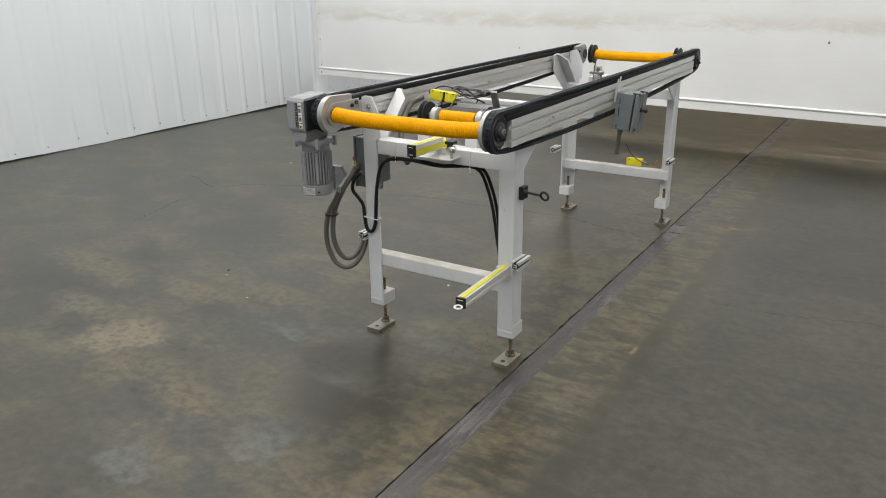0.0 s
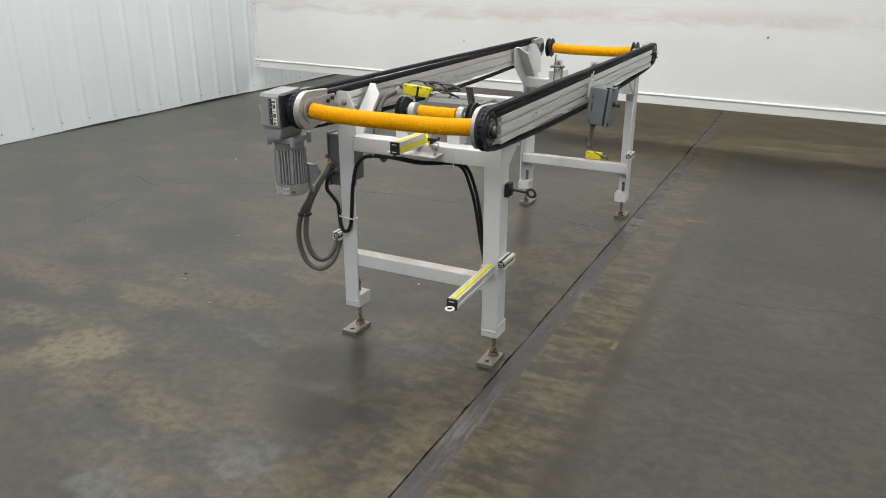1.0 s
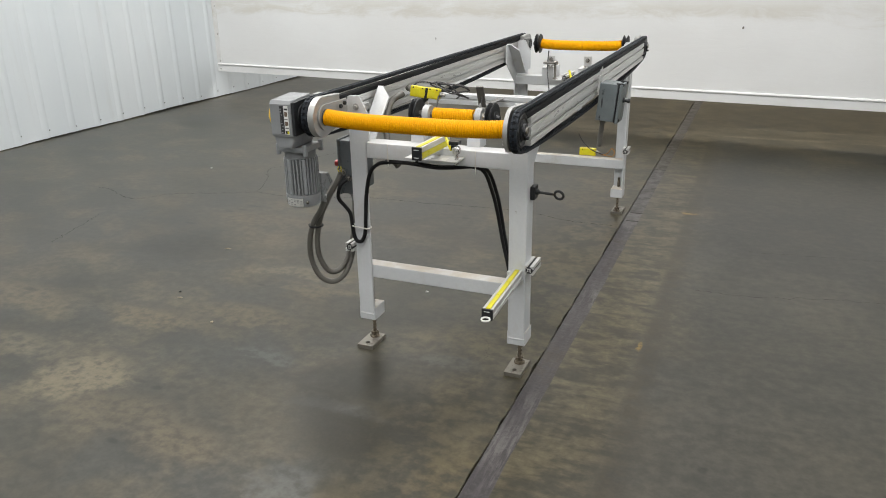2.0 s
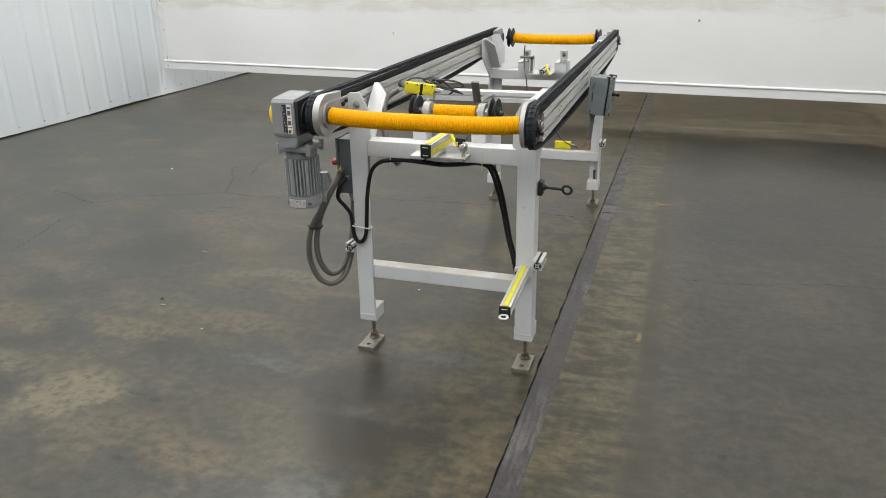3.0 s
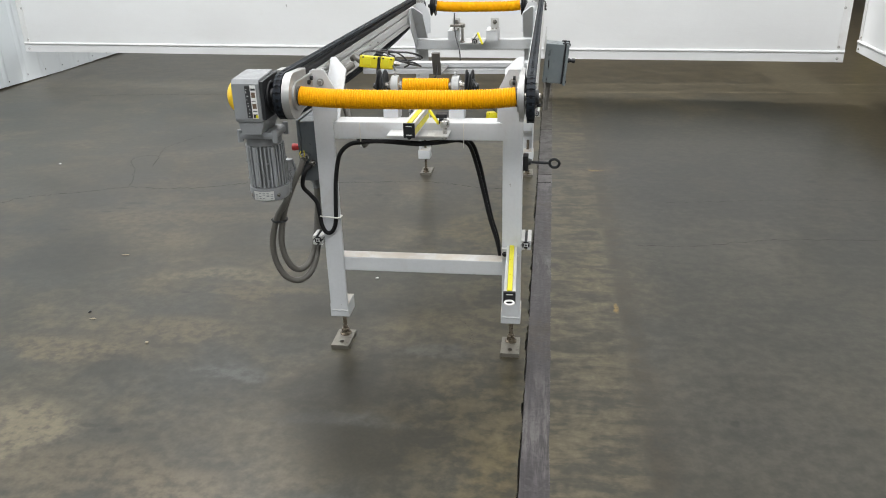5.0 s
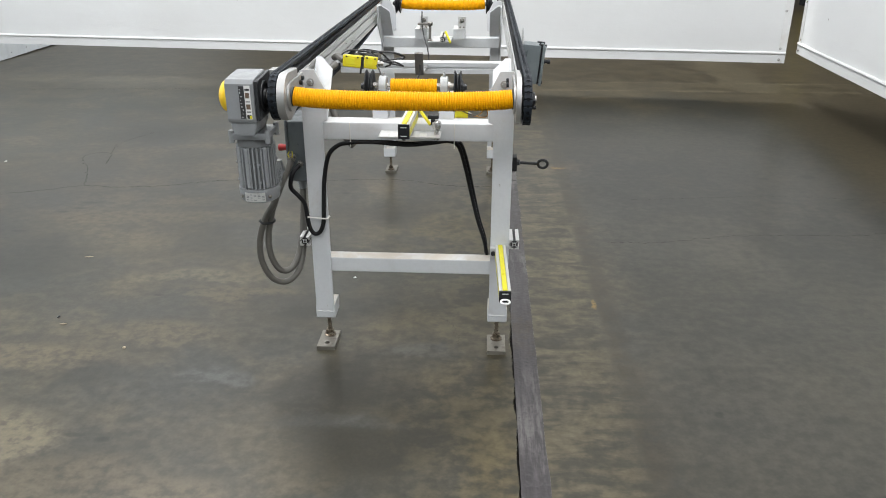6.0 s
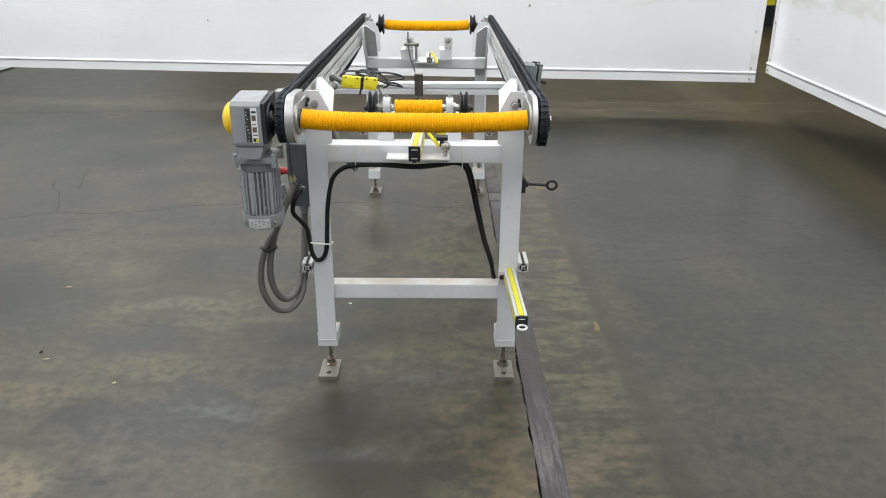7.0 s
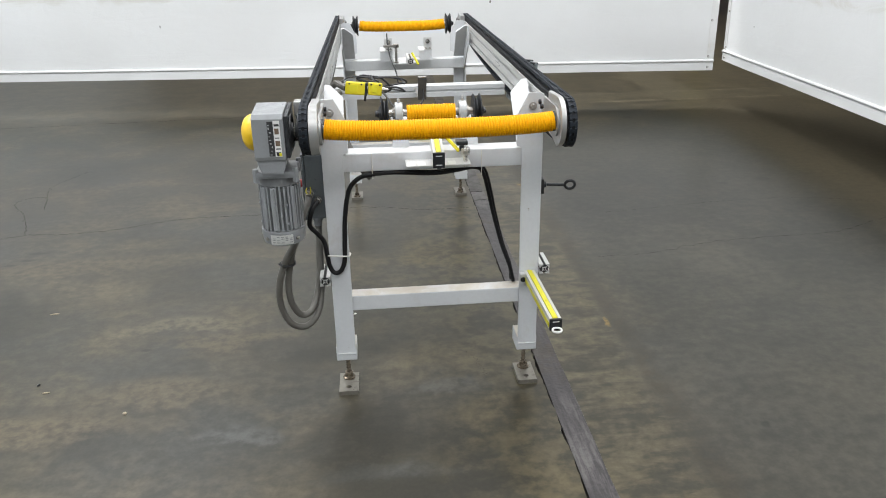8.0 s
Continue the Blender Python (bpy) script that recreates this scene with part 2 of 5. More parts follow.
    # rubbed band on the joint's other side, with short cross scuffs
    band = s.math("MULTIPLY", s.ramp(xe, 0.36, 0.42), s.ramp(xe, 0.66, 0.84, 1, 0))
    brush = add(add(s.noise(8.5, 4, 0.62, (0.62, 1.9, 1), (2, 9, 0), 0.5), blot, 0.45), small, 0.25)
    bc = s.mix(s.ramp(brush, 0.36, 0.64), (0.0480, 0.0430, 0.0310), (0.1230, 0.1040, 0.0680))
    bc = s.mix(s.ramp(brush, 0.62, 0.70, 0, 0.5), bc, (0.175, 0.150, 0.105))
    c = s.mix(s.math("MULTIPLY", band, 0.92), c, bc)
    # dark scraped track at the band's outer edge
    xs = add(x, small, 0.07)
    track = s.math("MULTIPLY", s.ramp(xs, 0.735, 0.765), s.ramp(xs, 0.80, 0.86, 1, 0))
    c = s.mix(s.math("MULTIPLY", track, s.ramp(add(blot, small, 0.5), 0.38, 0.60, 0.05, 0.80)), c, (0.0420, 0.0340, 0.0220))
    # smoother, cooler slab beyond the band
    plain = s.math("MULTIPLY", s.ramp(xe, 0.74, 1.00), s.ramp(wy, 3.3, 4.1, 1, 0))
    pc = s.mix(s.ramp(add(add(big, blot, 0.55), small, 0.25), 0.34, 0.66), (0.0430, 0.0420, 0.0365), (0.0715, 0.0672, 0.0580))
    c = s.mix(s.math("MULTIPLY", plain, 0.84), c, pc)
    # dark trodden crumbs
    xc, yc = add(x, small, 0.03), add(y, small, 0.02)
    for px, py, rx, ry in ((-2.110, 1.010, 0.045, 0.016), (-2.02, 1.285, 0.040, 0.016), (-1.953, 1.342, 0.05, 0.018), (-1.934, 1.429, 0.06, 0.018), (2.313, 2.07, 0.05, 0.05), (-0.705, 1.955, 0.05, 0.035), (-0.515, 1.650, 0.03, 0.02),
                           (-1.115, 0.34, 0.03, 0.012), (-2.185, -0.098, 0.05, 0.02), (-1.02, -0.605, 0.045, 0.014), (-0.92, -0.625, 0.03, 0.016), (-0.82, -0.95, 0.035, 0.016), (2.035, 3.886, 0.06, 0.05), (2.02, 2.02, 0.05, 0.03), (1.04, -0.42, 0.02, 0.02)):
        d = s.math("SQRT", s.math("ADD", s.math("POWER", s.math("DIVIDE", s.math("SUBTRACT", xc, px), rx), 2.0), s.math("POWER", s.math("DIVIDE", s.math("SUBTRACT", yc, py), ry), 2.0)))
        c = s.mix(s.ramp(d, 0.4, 1.2, 0.7, 0), c, (0.018, 0.017, 0.015))
    # yellow paint flecks left along the band
    for px, py, rx, ry in ((0.738, 0.330, 0.012, 0.050), (0.770, 2.185, 0.06, 0.03)):
        d = s.math("SQRT", s.math("ADD", s.math("POWER", s.math("DIVIDE", s.math("SUBTRACT", xc, px), rx), 2.0), s.math("POWER", s.math("DIVIDE", s.math("SUBTRACT", y, py), ry), 2.0)))
        c = s.mix(s.math("MULTIPLY", s.ramp(d, 0.4, 1.2, 0.85, 0), s.ramp(small, 0.42, 0.54, 0.1, 0.9)), c, (0.30, 0.19, 0.055))
    # browner slab past the curtain, with pale cement strips crossing it
    c = s.mix(s.ramp(wx, 2.35, 2.85, 0, 0.6), c, (0.125, 0.102, 0.070))
    c = s.mix(s.ramp(wy, 4.0, 4.6, 0, 0.7), c, s.mix(s.ramp(blot, 0.35, 0.65), (0.070, 0.058, 0.042), (0.125, 0.104, 0.072)))
    yy = add(y, small, 0.06)
    strip = s.math("MULTIPLY", s.math("MULTIPLY", s.ramp(yy, 4.47, 4.55), s.ramp(yy, 4.87, 4.97, 1, 0)), s.ramp(x, 0.45, 0.75, 0, 0.42))
    c = s.mix(s.math("MULTIPLY", strip, s.ramp(blot, 0.3, 0.6, 0.4, 1)), c, (0.14, 0.120, 0.086))
    cross = s.math("MULTIPLY", s.math("MULTIPLY", s.ramp(xs, 2.55, 2.70), s.ramp(xs, 3.02, 3.12, 1, 0)), s.ramp(yy, 4.50, 4.60, 0, 0.5))
    c = s.mix(cross, c, (0.15, 0.130, 0.095))
    for ly in (4.54, 4.91):
        line = s.math("MULTIPLY", s.ramp(yy, ly - 0.035, ly - 0.01), s.ramp(yy, ly + 0.01, ly + 0.04, 1, 0))
        c = s.mix(s.math("MULTIPLY", line, s.math("MULTIPLY", s.ramp(x, 0.5, 1.0, 0, 0.6), s.ramp(brush, 0.38, 0.58, 0.15, 1))), c, (0.22, 0.19, 0.14))
    # grain
    grain = s.math("MULTIPLY", s.ramp(small, 0.30, 0.72, 0.82, 1.18), s.ramp(fine, 0.28, 0.72, 0.93, 1.07))
    c = s.mix(1.0, s.mix(1.0, c, (0.678, 0.676, 0.60), "MULTIPLY"), grain, "MULTIPLY")
    # trowelled and trodden gloss
    return s.done(c, 0.33, 0, 0.40)


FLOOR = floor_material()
FILLER = floor_material(True)
CEMENT = surface("brown_cement_filler", (0.046, 0.040, 0.031), 0.42, 0, (0.035, 0.030, 0.023), 0.5, 9, 120)
DULLFILL = surface("dull_joint_filler", (0.050, 0.045, 0.042), 0.42, 0, (0.032, 0.028, 0.024), 0.6, 11, 120)
PATCH = surface("pale_filler_patch", (0.085, 0.080, 0.076), 0.4, 0, (0.05, 0.048, 0.05), 0.4, 14, 120)
CRACK = surface("crack_dirt", (0.024, 0.0225, 0.019), 0.85, 0, (0.03, 0.028, 0.025), 0.5, 9, 160)
PIT = surface("joint_shadow_dirt", (0.02, 0.018, 0.016), 0.9, 0, (0.04, 0.035, 0.03), 0.4, 30, 160)


def wall_material():
    s = Shader("white_metal_panel")
    x, y, z = s.xyz()
    big, fine = s.noise(1.2, 5, 0.6, (1, 1, 0.35)), s.noise(40, 4)
    c = s.mix(s.ramp(big, 0.35, 0.7), (0.655, 0.705, 0.735), (0.70, 0.745, 0.77))
    drip = s.noise(7, 4, 0.7, (1, 1, 0.08), (2, 3, 0))
    c = s.mix(s.ramp(drip, 0.56, 0.78, 0, 0.22), c, (0.50, 0.51, 0.50))
    c = s.mix(s.ramp(fine, 0.6, 0.85, 0, 0.2), c, (0.5, 0.5, 0.49))
    s.bump(fine, 0.05, 0.001)
    return s.done(c, s.ramp(big, 0.3, 0.7, 0.34, 0.48))


WALL = wall_material()
HALL = surface("grey_hall_wall", (0.17, 0.17, 0.17), 0.7, 0, (0.15, 0.145, 0.14), 0.4, 1.5, 30)
CEIL = surface("white_ceiling", (0.72, 0.72, 0.71), 0.8, 0, (0.55, 0.54, 0.52), 0.3, 1.0, 30)


def curtain_material():
    s = Shader("white_vinyl_curtain")
    x, y, z = s.xyz()
    soft, mid, fine = s.noise(0.9, 5, 0.6, (1, 1, 1.4)), s.noise(3.5, 6, 0.68, (0.55, 0.55, 2.2), (5, 1, 2), 0.6), s.noise(34, 4, 0.65)
    c = s.mix(s.ramp(soft, 0.35, 0.7), (0.760, 0.765, 0.765), (0.792, 0.800, 0.803))
    # grimy rubbed band about a metre up
    zz = s.math("ADD", z, s.math("MULTIPLY", s.math("SUBTRACT", mid, 0.5), 0.22))
    belt = s.math("MULTIPLY", s.ramp(zz, 0.96, 1.05), s.ramp(zz, 1.08, 1.20, 1, 0))
    c = s.mix(s.math("MULTIPLY", belt, s.ramp(mid, 0.32, 0.66, 0.0, 0.6)), c, (0.58, 0.55, 0.48))
    c = s.mix(s.ramp(mid, 0.62, 0.8, 0, 0.25), c, (0.60, 0.58, 0.53))
    spot = s.noise(2.7, 2, 0.4, shift=(8, 8, 1))
    c = s.mix(s.math("MULTIPLY", s.ramp(s.noise(12, 2, 0.5, (1, 1, 0.6)), 0.765, 0.785), s.ramp(spot, 0.52, 0.6)), c, (0.16, 0.15, 0.13))
    fold = s.noise(6.5, 5, 0.6, (1, 1, 0.8), (2, 7, 3), 1.2)
    near = s.ramp(z, 0.80, 1.05, 0.25, 1.0)
    s.bump(s.math("ADD", s.math("ADD", mid, s.math("MULTIPLY", fold, near)), s.math("MULTIPLY", fine, 0.08)), 0.22, 0.013)
    return s.done(c, s.ramp(soft, 0.3, 0.7, 0.36, 0.5))


VINYL = curtain_material()
HEMVINYL = surface("grimy_white_webbing", (0.755, 0.757, 0.75), 0.45, 0, (0.52, 0.48, 0.40), 0.5, 3.5, 60)

# ---- mesh tools ----


def part(name, bm, material, parent=None, label="", sharp=35):
    me = bpy.data.meshes.new(name)
    lim = radians(sharp)
    bmesh.ops.recalc_face_normals(bm, faces=bm.faces)
    for f in bm.faces:
        f.smooth = True
    for e in bm.edges:
        # a broad flat face keeps its own shading beside a narrow bevel
        fa = sorted(f.calc_area() for f in e.link_faces)
        ang = e.calc_face_angle(0) if len(fa) == 2 else 9
        e.smooth = not (ang > lim or (ang > 0.2 and fa[1] > 6 * fa[0]))
    bm.to_mesh(me)
    bm.free()
    me.materials.append(material)
    ob = new(name, me)
    ob.parent = parent
    if label:
        ob["label"] = label
    return ob


def share(name, src, parent, m):
    ob = new(name, src.data)
    ob.parent, ob.matrix_local = parent, m
    return ob


def B():
    return bmesh.new()


def box(bm, x0, x1, y0, y1, z0, z1, bev=0.0, m=None):
    vs = [bm.verts.new((x, y, z)) for x in (x0, x1) for y in (y0, y1) for z in (z0, z1)]
    fs = [bm.faces.new([vs[i] for i in q]) for q in ((0, 1, 3, 2), (4, 6, 7, 5), (0, 4, 5, 1), (2, 3, 7, 6), (0, 2, 6, 4), (1, 5, 7, 3))]
    if m is not None:
        bmesh.ops.transform(bm, matrix=m, verts=vs)
    if bev:
        bmesh.ops.bevel(bm, geom=list({e for f in fs for e in f.edges}), offset=bev, segments=2, profile=0.6, affect="EDGES", clamp_overlap=True)
    return bm


def prism(bm, pts, axis, a, b, bev=0.0):
    """A flat outline pulled along x, y or z from a to b; pts are the other two coordinates in order."""
    def at(p, d):
        return {"x": (d, p[0], p[1]), "y": (p[0], d, p[1]), "z": (p[0], p[1], d)}[axis]
    lo, hi = [bm.verts.new(at(p, a)) for p in pts], [bm.verts.new(at(p, b)) for p in pts]
    fs = [bm.faces.new(lo), bm.faces.new(list(reversed(hi)))]
    n = len(pts)
    for i in range(n):
        fs.append(bm.faces.new((lo[i], lo[(i + 1) % n], hi[(i + 1) % n], hi[i])))
    if bev:
        rim = [e for f in fs[:2] for e in f.edges]
        bmesh.ops.bevel(bm, geom=rim, offset=bev, segments=2, profile=0.6, affect="EDGES", clamp_overlap=True)
    return bm


def frame_of(d):
    d = Vector(d).normalized()
    u = d.cross(Vector((0, 0, 1))) if abs(d.z) < 0.95 else d.cross(Vector((1, 0, 0)))
    u.normalize()
    return u, d.cross(u)


def turned(bm, p, d, profile, n=24):
    """A lathe: profile rows of (distance along d from p, radius)."""
    p, d = Vector(p), Vector(d).normalized()
    u, v = frame_of(d)
    rings = []
    for s, r in profile:
        rings.append([bm.verts.new(p + d * s + (u * math.cos(k * math.tau / n) + v * math.sin(k * math.tau / n)) * max(r, 1e-4)) for k in range(n)])
    for a, b in zip(rings, rings[1:]):
        for k in range(n):
            bm.faces.new((a[k], a[(k + 1) % n], b[(k + 1) % n], b[k]))
    bm.faces.new(rings[0])
    bm.faces.new(rings[-1])
    return bm


def rod(bm, p, q, r, n=16, bev=0.0):
    h = (Vector(q) - Vector(p)).length
    prof = [(0, r), (h, r)] if not bev else [(0, r - bev), (bev, r), (h - bev, r), (h, r - bev)]
    return turned(bm, p, Vector(q) - Vector(p), prof, n)


def spline(pts, per=10):
    """A smooth line through the points."""
    P = [Vector(p) for p in pts]
    P = [P[0] * 2 - P[1]] + P + [P[-1] * 2 - P[-2]]
    out = []
    for i in range(1, len(P) - 2):
        a, b, c, d = P[i - 1:i + 3]
        for k in range(per):
            t = k / per
            out.append(0.5 * (2 * b + (c - a) * t + (2 * a - 5 * b + 4 * c - d) * t * t + (3 * b - a - 3 * c + d) * t ** 3))
    return out + [P[-2]]


def hose(bm, pts, r, n=10, per=10, ribs=None):
    line = spline(pts, per) if per else [Vector(p) for p in pts]
    u = None
    rings = []
    for i, p in enumerate(line):
        d = (line[min(i + 1, len(line) - 1)] - line[max(i - 1, 0)]).normalized()
        u = frame_of(d)[0] if u is None else (u - d * u.dot(d)).normalized()
        v = d.cross(u)
        rr = r if ribs is None else ribs(i, len(line))
        rings.append([bm.verts.new(p + (u * math.cos(k * math.tau / n) + v * math.sin(k * math.tau / n)) * rr) for k in range(n)])
    for a, b in zip(rings, rings[1:]):
        for k in range(n):
            bm.faces.new((a[k], a[(k + 1) % n], b[(k + 1) % n], b[k]))
    bm.faces.new(rings[0])
    bm.faces.new(rings[-1])
    return bm


def ring(bm, c, axis, r0, r1, n=24, m=8):
    """A round torus of main radius r0 and thickness r1."""
    u, v = frame_of(axis)
    w, c = Vector(axis).normalized(), Vector(c)
    rows = []
    for i in range(n):
        e = u * math.cos(i * math.tau / n) + v * math.sin(i * math.tau / n)
        rows.append([bm.verts.new(c + e * (r0 + r1 * math.cos(k * math.tau / m)) + w * r1 * math.sin(k * math.tau / m)) for k in range(m)])
    for i in range(n):
        for k in range(m):
            bm.faces.new((rows[i][k], rows[(i + 1) % n][k], rows[(i + 1) % n][(k + 1) % m], rows[i][(k + 1) % m]))
    return bm


def hexbolt(bm, p, d, r=0.008, h=0.006):
    turned(bm, p, d, [(0, r * 1.5), (0.0015, r * 1.5)], 14)
    turned(bm, Vector(p) + Vector(d).normalized() * 0.0015, d, [(0, r), (h * 0.8, r), (h, r * 0.85)], 6)
    return bm


# ---- the hall ----


def floor_slab(name, left, right, label):
    """A slab between two edge lines x(y), with drop faces at the joint."""
    bm = B()
    ys = [-9 + 0.25 * i for i in range(25)] + [-2.75 + 0.02 * i for i in range(460)] + [6.45 + 0.3 * i for i in range(34)]
    a = [bm.verts.new((left(y), y, 0)) for y in ys]
    b = [bm.verts.new((right(y), y, 0)) for y in ys]
    c = [bm.verts.new((right(y) if right(y) < 2 else left(y), y, -0.03)) for y in ys]
    for i in range(len(ys) - 1):
        bm.faces.new((a[i], b[i], b[i + 1], a[i + 1]))
        e = b if right(ys[i]) < 2 else a
        bm.faces.new((e[i], c[i], c[i + 1], e[i + 1]))
    return tagged(part(name, bm, FLOOR, None, label), category="floor", kind="structure")


def ragged(y):
    """The broken edge of the west slab."""
    v = noise.noise((y * 9, 3.1, 0)) * 0.007 + noise.noise((y * 31, 7.7, 0)) * 0.006 + noise.noise((y * 80, 2.2, 0)) * 0.003 + max(0, noise.noise((y * 4, 1.7, 0)) - 0.25) * 0.02
    return seam_x(y) - 0.0042 - 0.95 * v - 0.0035 * max(0, noise.noise((y * 47, 5.3, 1)))


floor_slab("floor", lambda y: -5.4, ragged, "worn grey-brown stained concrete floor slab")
floor_slab("floor", lambda y: seam_x(y) + 0.085 + 0.004 * noise.noise((y * 6, 0, 2)), lambda y: 14.0, "smooth grey concrete floor slab with rubbed brown band")


def filler(y0, y1, drop, name, label, material=FILLER):
    bm = B()
    n = max(2, int((y1 - y0) / 0.02))
    rows = []
    for i in range(n + 1):
        y = y0 + (y1 - y0) * i / n
        rows.append([bm.verts.new((seam_x(y) + 0.090 * k / 6, y, -drop - 0.0015 * math.sin(math.pi * k / 6) + 0.0008 * noise.noise((y * 14, k * 0.7, 5)))) for k in range(7)])
    for a, b in zip(rows, rows[1:]):
        for k in range(6):
            bm.faces.new((a[k], a[k + 1], b[k + 1], b[k]))
    return tagged(part(name, bm, material, None, label), category="floor joint", kind="structure")


filler(-9, 1.93, 0.001, "joint_filler", "dark grey rubbery filler strip in the floor joint")
filler(1.94, 2.09, 0.0008, "joint_patch", "paler patch of filler in the floor joint", PATCH)
filler(2.10, 3.20, 0.0012, "joint_filler", "dull brown-grey filler strip in the floor joint", DULLFILL)
filler(3.21, 16, 0.002, "joint_filler", "brownish cement filler strip in the floor joint", CEMENT)
bm = B()
box(bm, 0.2, 0.75, -9, 16, -0.05, -0.028)
tagged(part("joint_bed", bm, PIT, None, "dirty bottom of the floor joint"), category="floor joint", kind="structure")


def crack(pts, width, seed):
    """A hairline crack as a thin ragged groove line on the slab."""
    line = spline([(x, y, 0) for x, y in pts], 60)
    bm = B()
    rows = []
    for i, p in enumerate(line):
        d = (line[min(i + 1, len(line) - 1)] - line[max(i - 1, 0)]).normalized()
        n = Vector((-d.y, d.x, 0))
        c = p + n * (0.018 * noise.noise((i * 0.11, seed, 0)) + 0.007 * noise.noise((i * 0.5, seed, 4)))
        w = 1.25 * width * max(0.03, 0.55 + 0.9 * noise.noise((i * 0.17, seed, 9)) + 0.3 * noise.noise((i * 0.6, seed, 2)))
        rows.append((bm.verts.new((c.x + n.x * w, c.y + n.y * w, 0.0009)), bm.verts.new((c.x - n.x * w, c.y - n.y * w, 0.0009))))
    for a, b in zip(rows, rows[1:]):
        bm.faces.new((a[0], a[1], b[1], b[0]))
    return tagged(part("floor_crack", bm, CRACK, None, "thin dark crack in the concrete floor"), category="floor crack", kind="structure")


crack([(-3.30, 1.44), (-3.18, 1.435), (-2.85, 1.30), (-2.65, 1.49), (-2.34, 1.61), (-2.11, 1.71), (-1.90, 1.695), (-1.63, 1.73), (-1.45, 1.80), (-1.26, 1.85), (-0.84, 1.86), (-0.25, 1.90), (0.08, 1.81), (0.36, 1.80)], 0.0027, 1.0)
crack([(-2.11, 1.73), (-2.25, 2.05), (-2.38, 2.25), (-2.36, 2.36), (-2.24, 2.37), (-2.17, 2.14)], 0.0022, 5.0)
crack([(-2.24, 2.37), (-2.28, 2.62), (-2.15, 2.92)], 0.0016, 6.0)
crack([(-2.66, 0.45), (-2.70, 0.62), (-2.76, 0.84), (-2.80, 0.96)], 0.0020, 8.0)
crack([(0.90, 0.99), (1.17, 1.00), (1.50, 1.088), (1.84, 1.12), (2.24, 1.141), (2.63, 1.30), (3.4, 1.55)], 0.0016, 9.0)
crack([(1.12, 1.60), (1.55, 1.66), (2.05, 1.70), (2.45, 1.66), (2.75, 1.55)], 0.0010, 13.0)
crack([(0.125, 0.165), (0.152, 0.125), (0.172, 0.045), (0.178, -0.01)], 0.0009, 15.0)
crack([(-3.9, 4.35), (-2.5, 4.42), (-1.0, 4.47), (0.34, 4.52)], 0.003, 17.0)


def ribbed_wall():
    """White sheet-metal wall with shallow vertical ribs, standing just clear of the slab."""
    bm = B()
    prof = []
    y = -9.0
    while y < 15.5:
        prof += [(0, y), (0, y + 0.225), (0.009, y + 0.250), (0.009, y + 0.280), (0, y + 0.305)]
        y += 0.305
    def wx(y):
        return -5.085 + 0.018 * y
    lo = [bm.verts.new((wx(y) + d, y, 0.012 + 0.016 * max(-0.6, noise.noise((y * 0.8, 0, 0))))) for d, y in prof]
    hi = [bm.verts.new((wx(y) + d, y, 6.0)) for d, y in prof]
    lo2 = [bm.verts.new((wx(y) - 0.08, y, 0.012)) for d, y in prof]
    for i in range(len(prof) - 1):
        bm.faces.new((lo[i], lo[i + 1], hi[i + 1], hi[i]))
        bm.faces.new((lo[i], lo2[i], lo2[i + 1], lo[i + 1]))
    wall = tagged(part("wall_west", bm, WALL, None, "white ribbed sheet-metal wall", 25), category="wall", kind="structure")
    random.seed(4)
    y = -2.9
    while y < 9:
        bm = B()
        turned(bm, (wx(y) + 0.001, y, 0.07 + random.uniform(-0.015, 0.02)), (1, 0, 0), [(0, 0.0065), (0.002, 0.0065), (0.003, 0.0045), (0.006, 0.004)], 8)
        part("wall_screw", bm, DARKCAST, wall)
        y += 0.305
    return wall


ribbed_wall()
for nm, b in (("wall_north", (-5.5, 14, 15.5, 15.7, -0.1, 6.2)), ("wall_south", (-5.5, 14, -9.2, -9.0, -0.1, 6.2)), ("wall_east", (14, 14.2, -9.2, 15.7, -0.1, 6.2))):
    bm = B()
    box(bm, *b)
    tagged(part(nm, bm, HALL if nm != "wall_south" else WALL, None, "plain hall wall"), category="wall", kind="structure")
bm = B()
box(bm, -5.6, 14.2, -9.2, 15.7, 6.0, 6.15)
tagged(part("ceiling", bm, CEIL, None, "plain white ceiling"), category="ceiling", kind="structure")


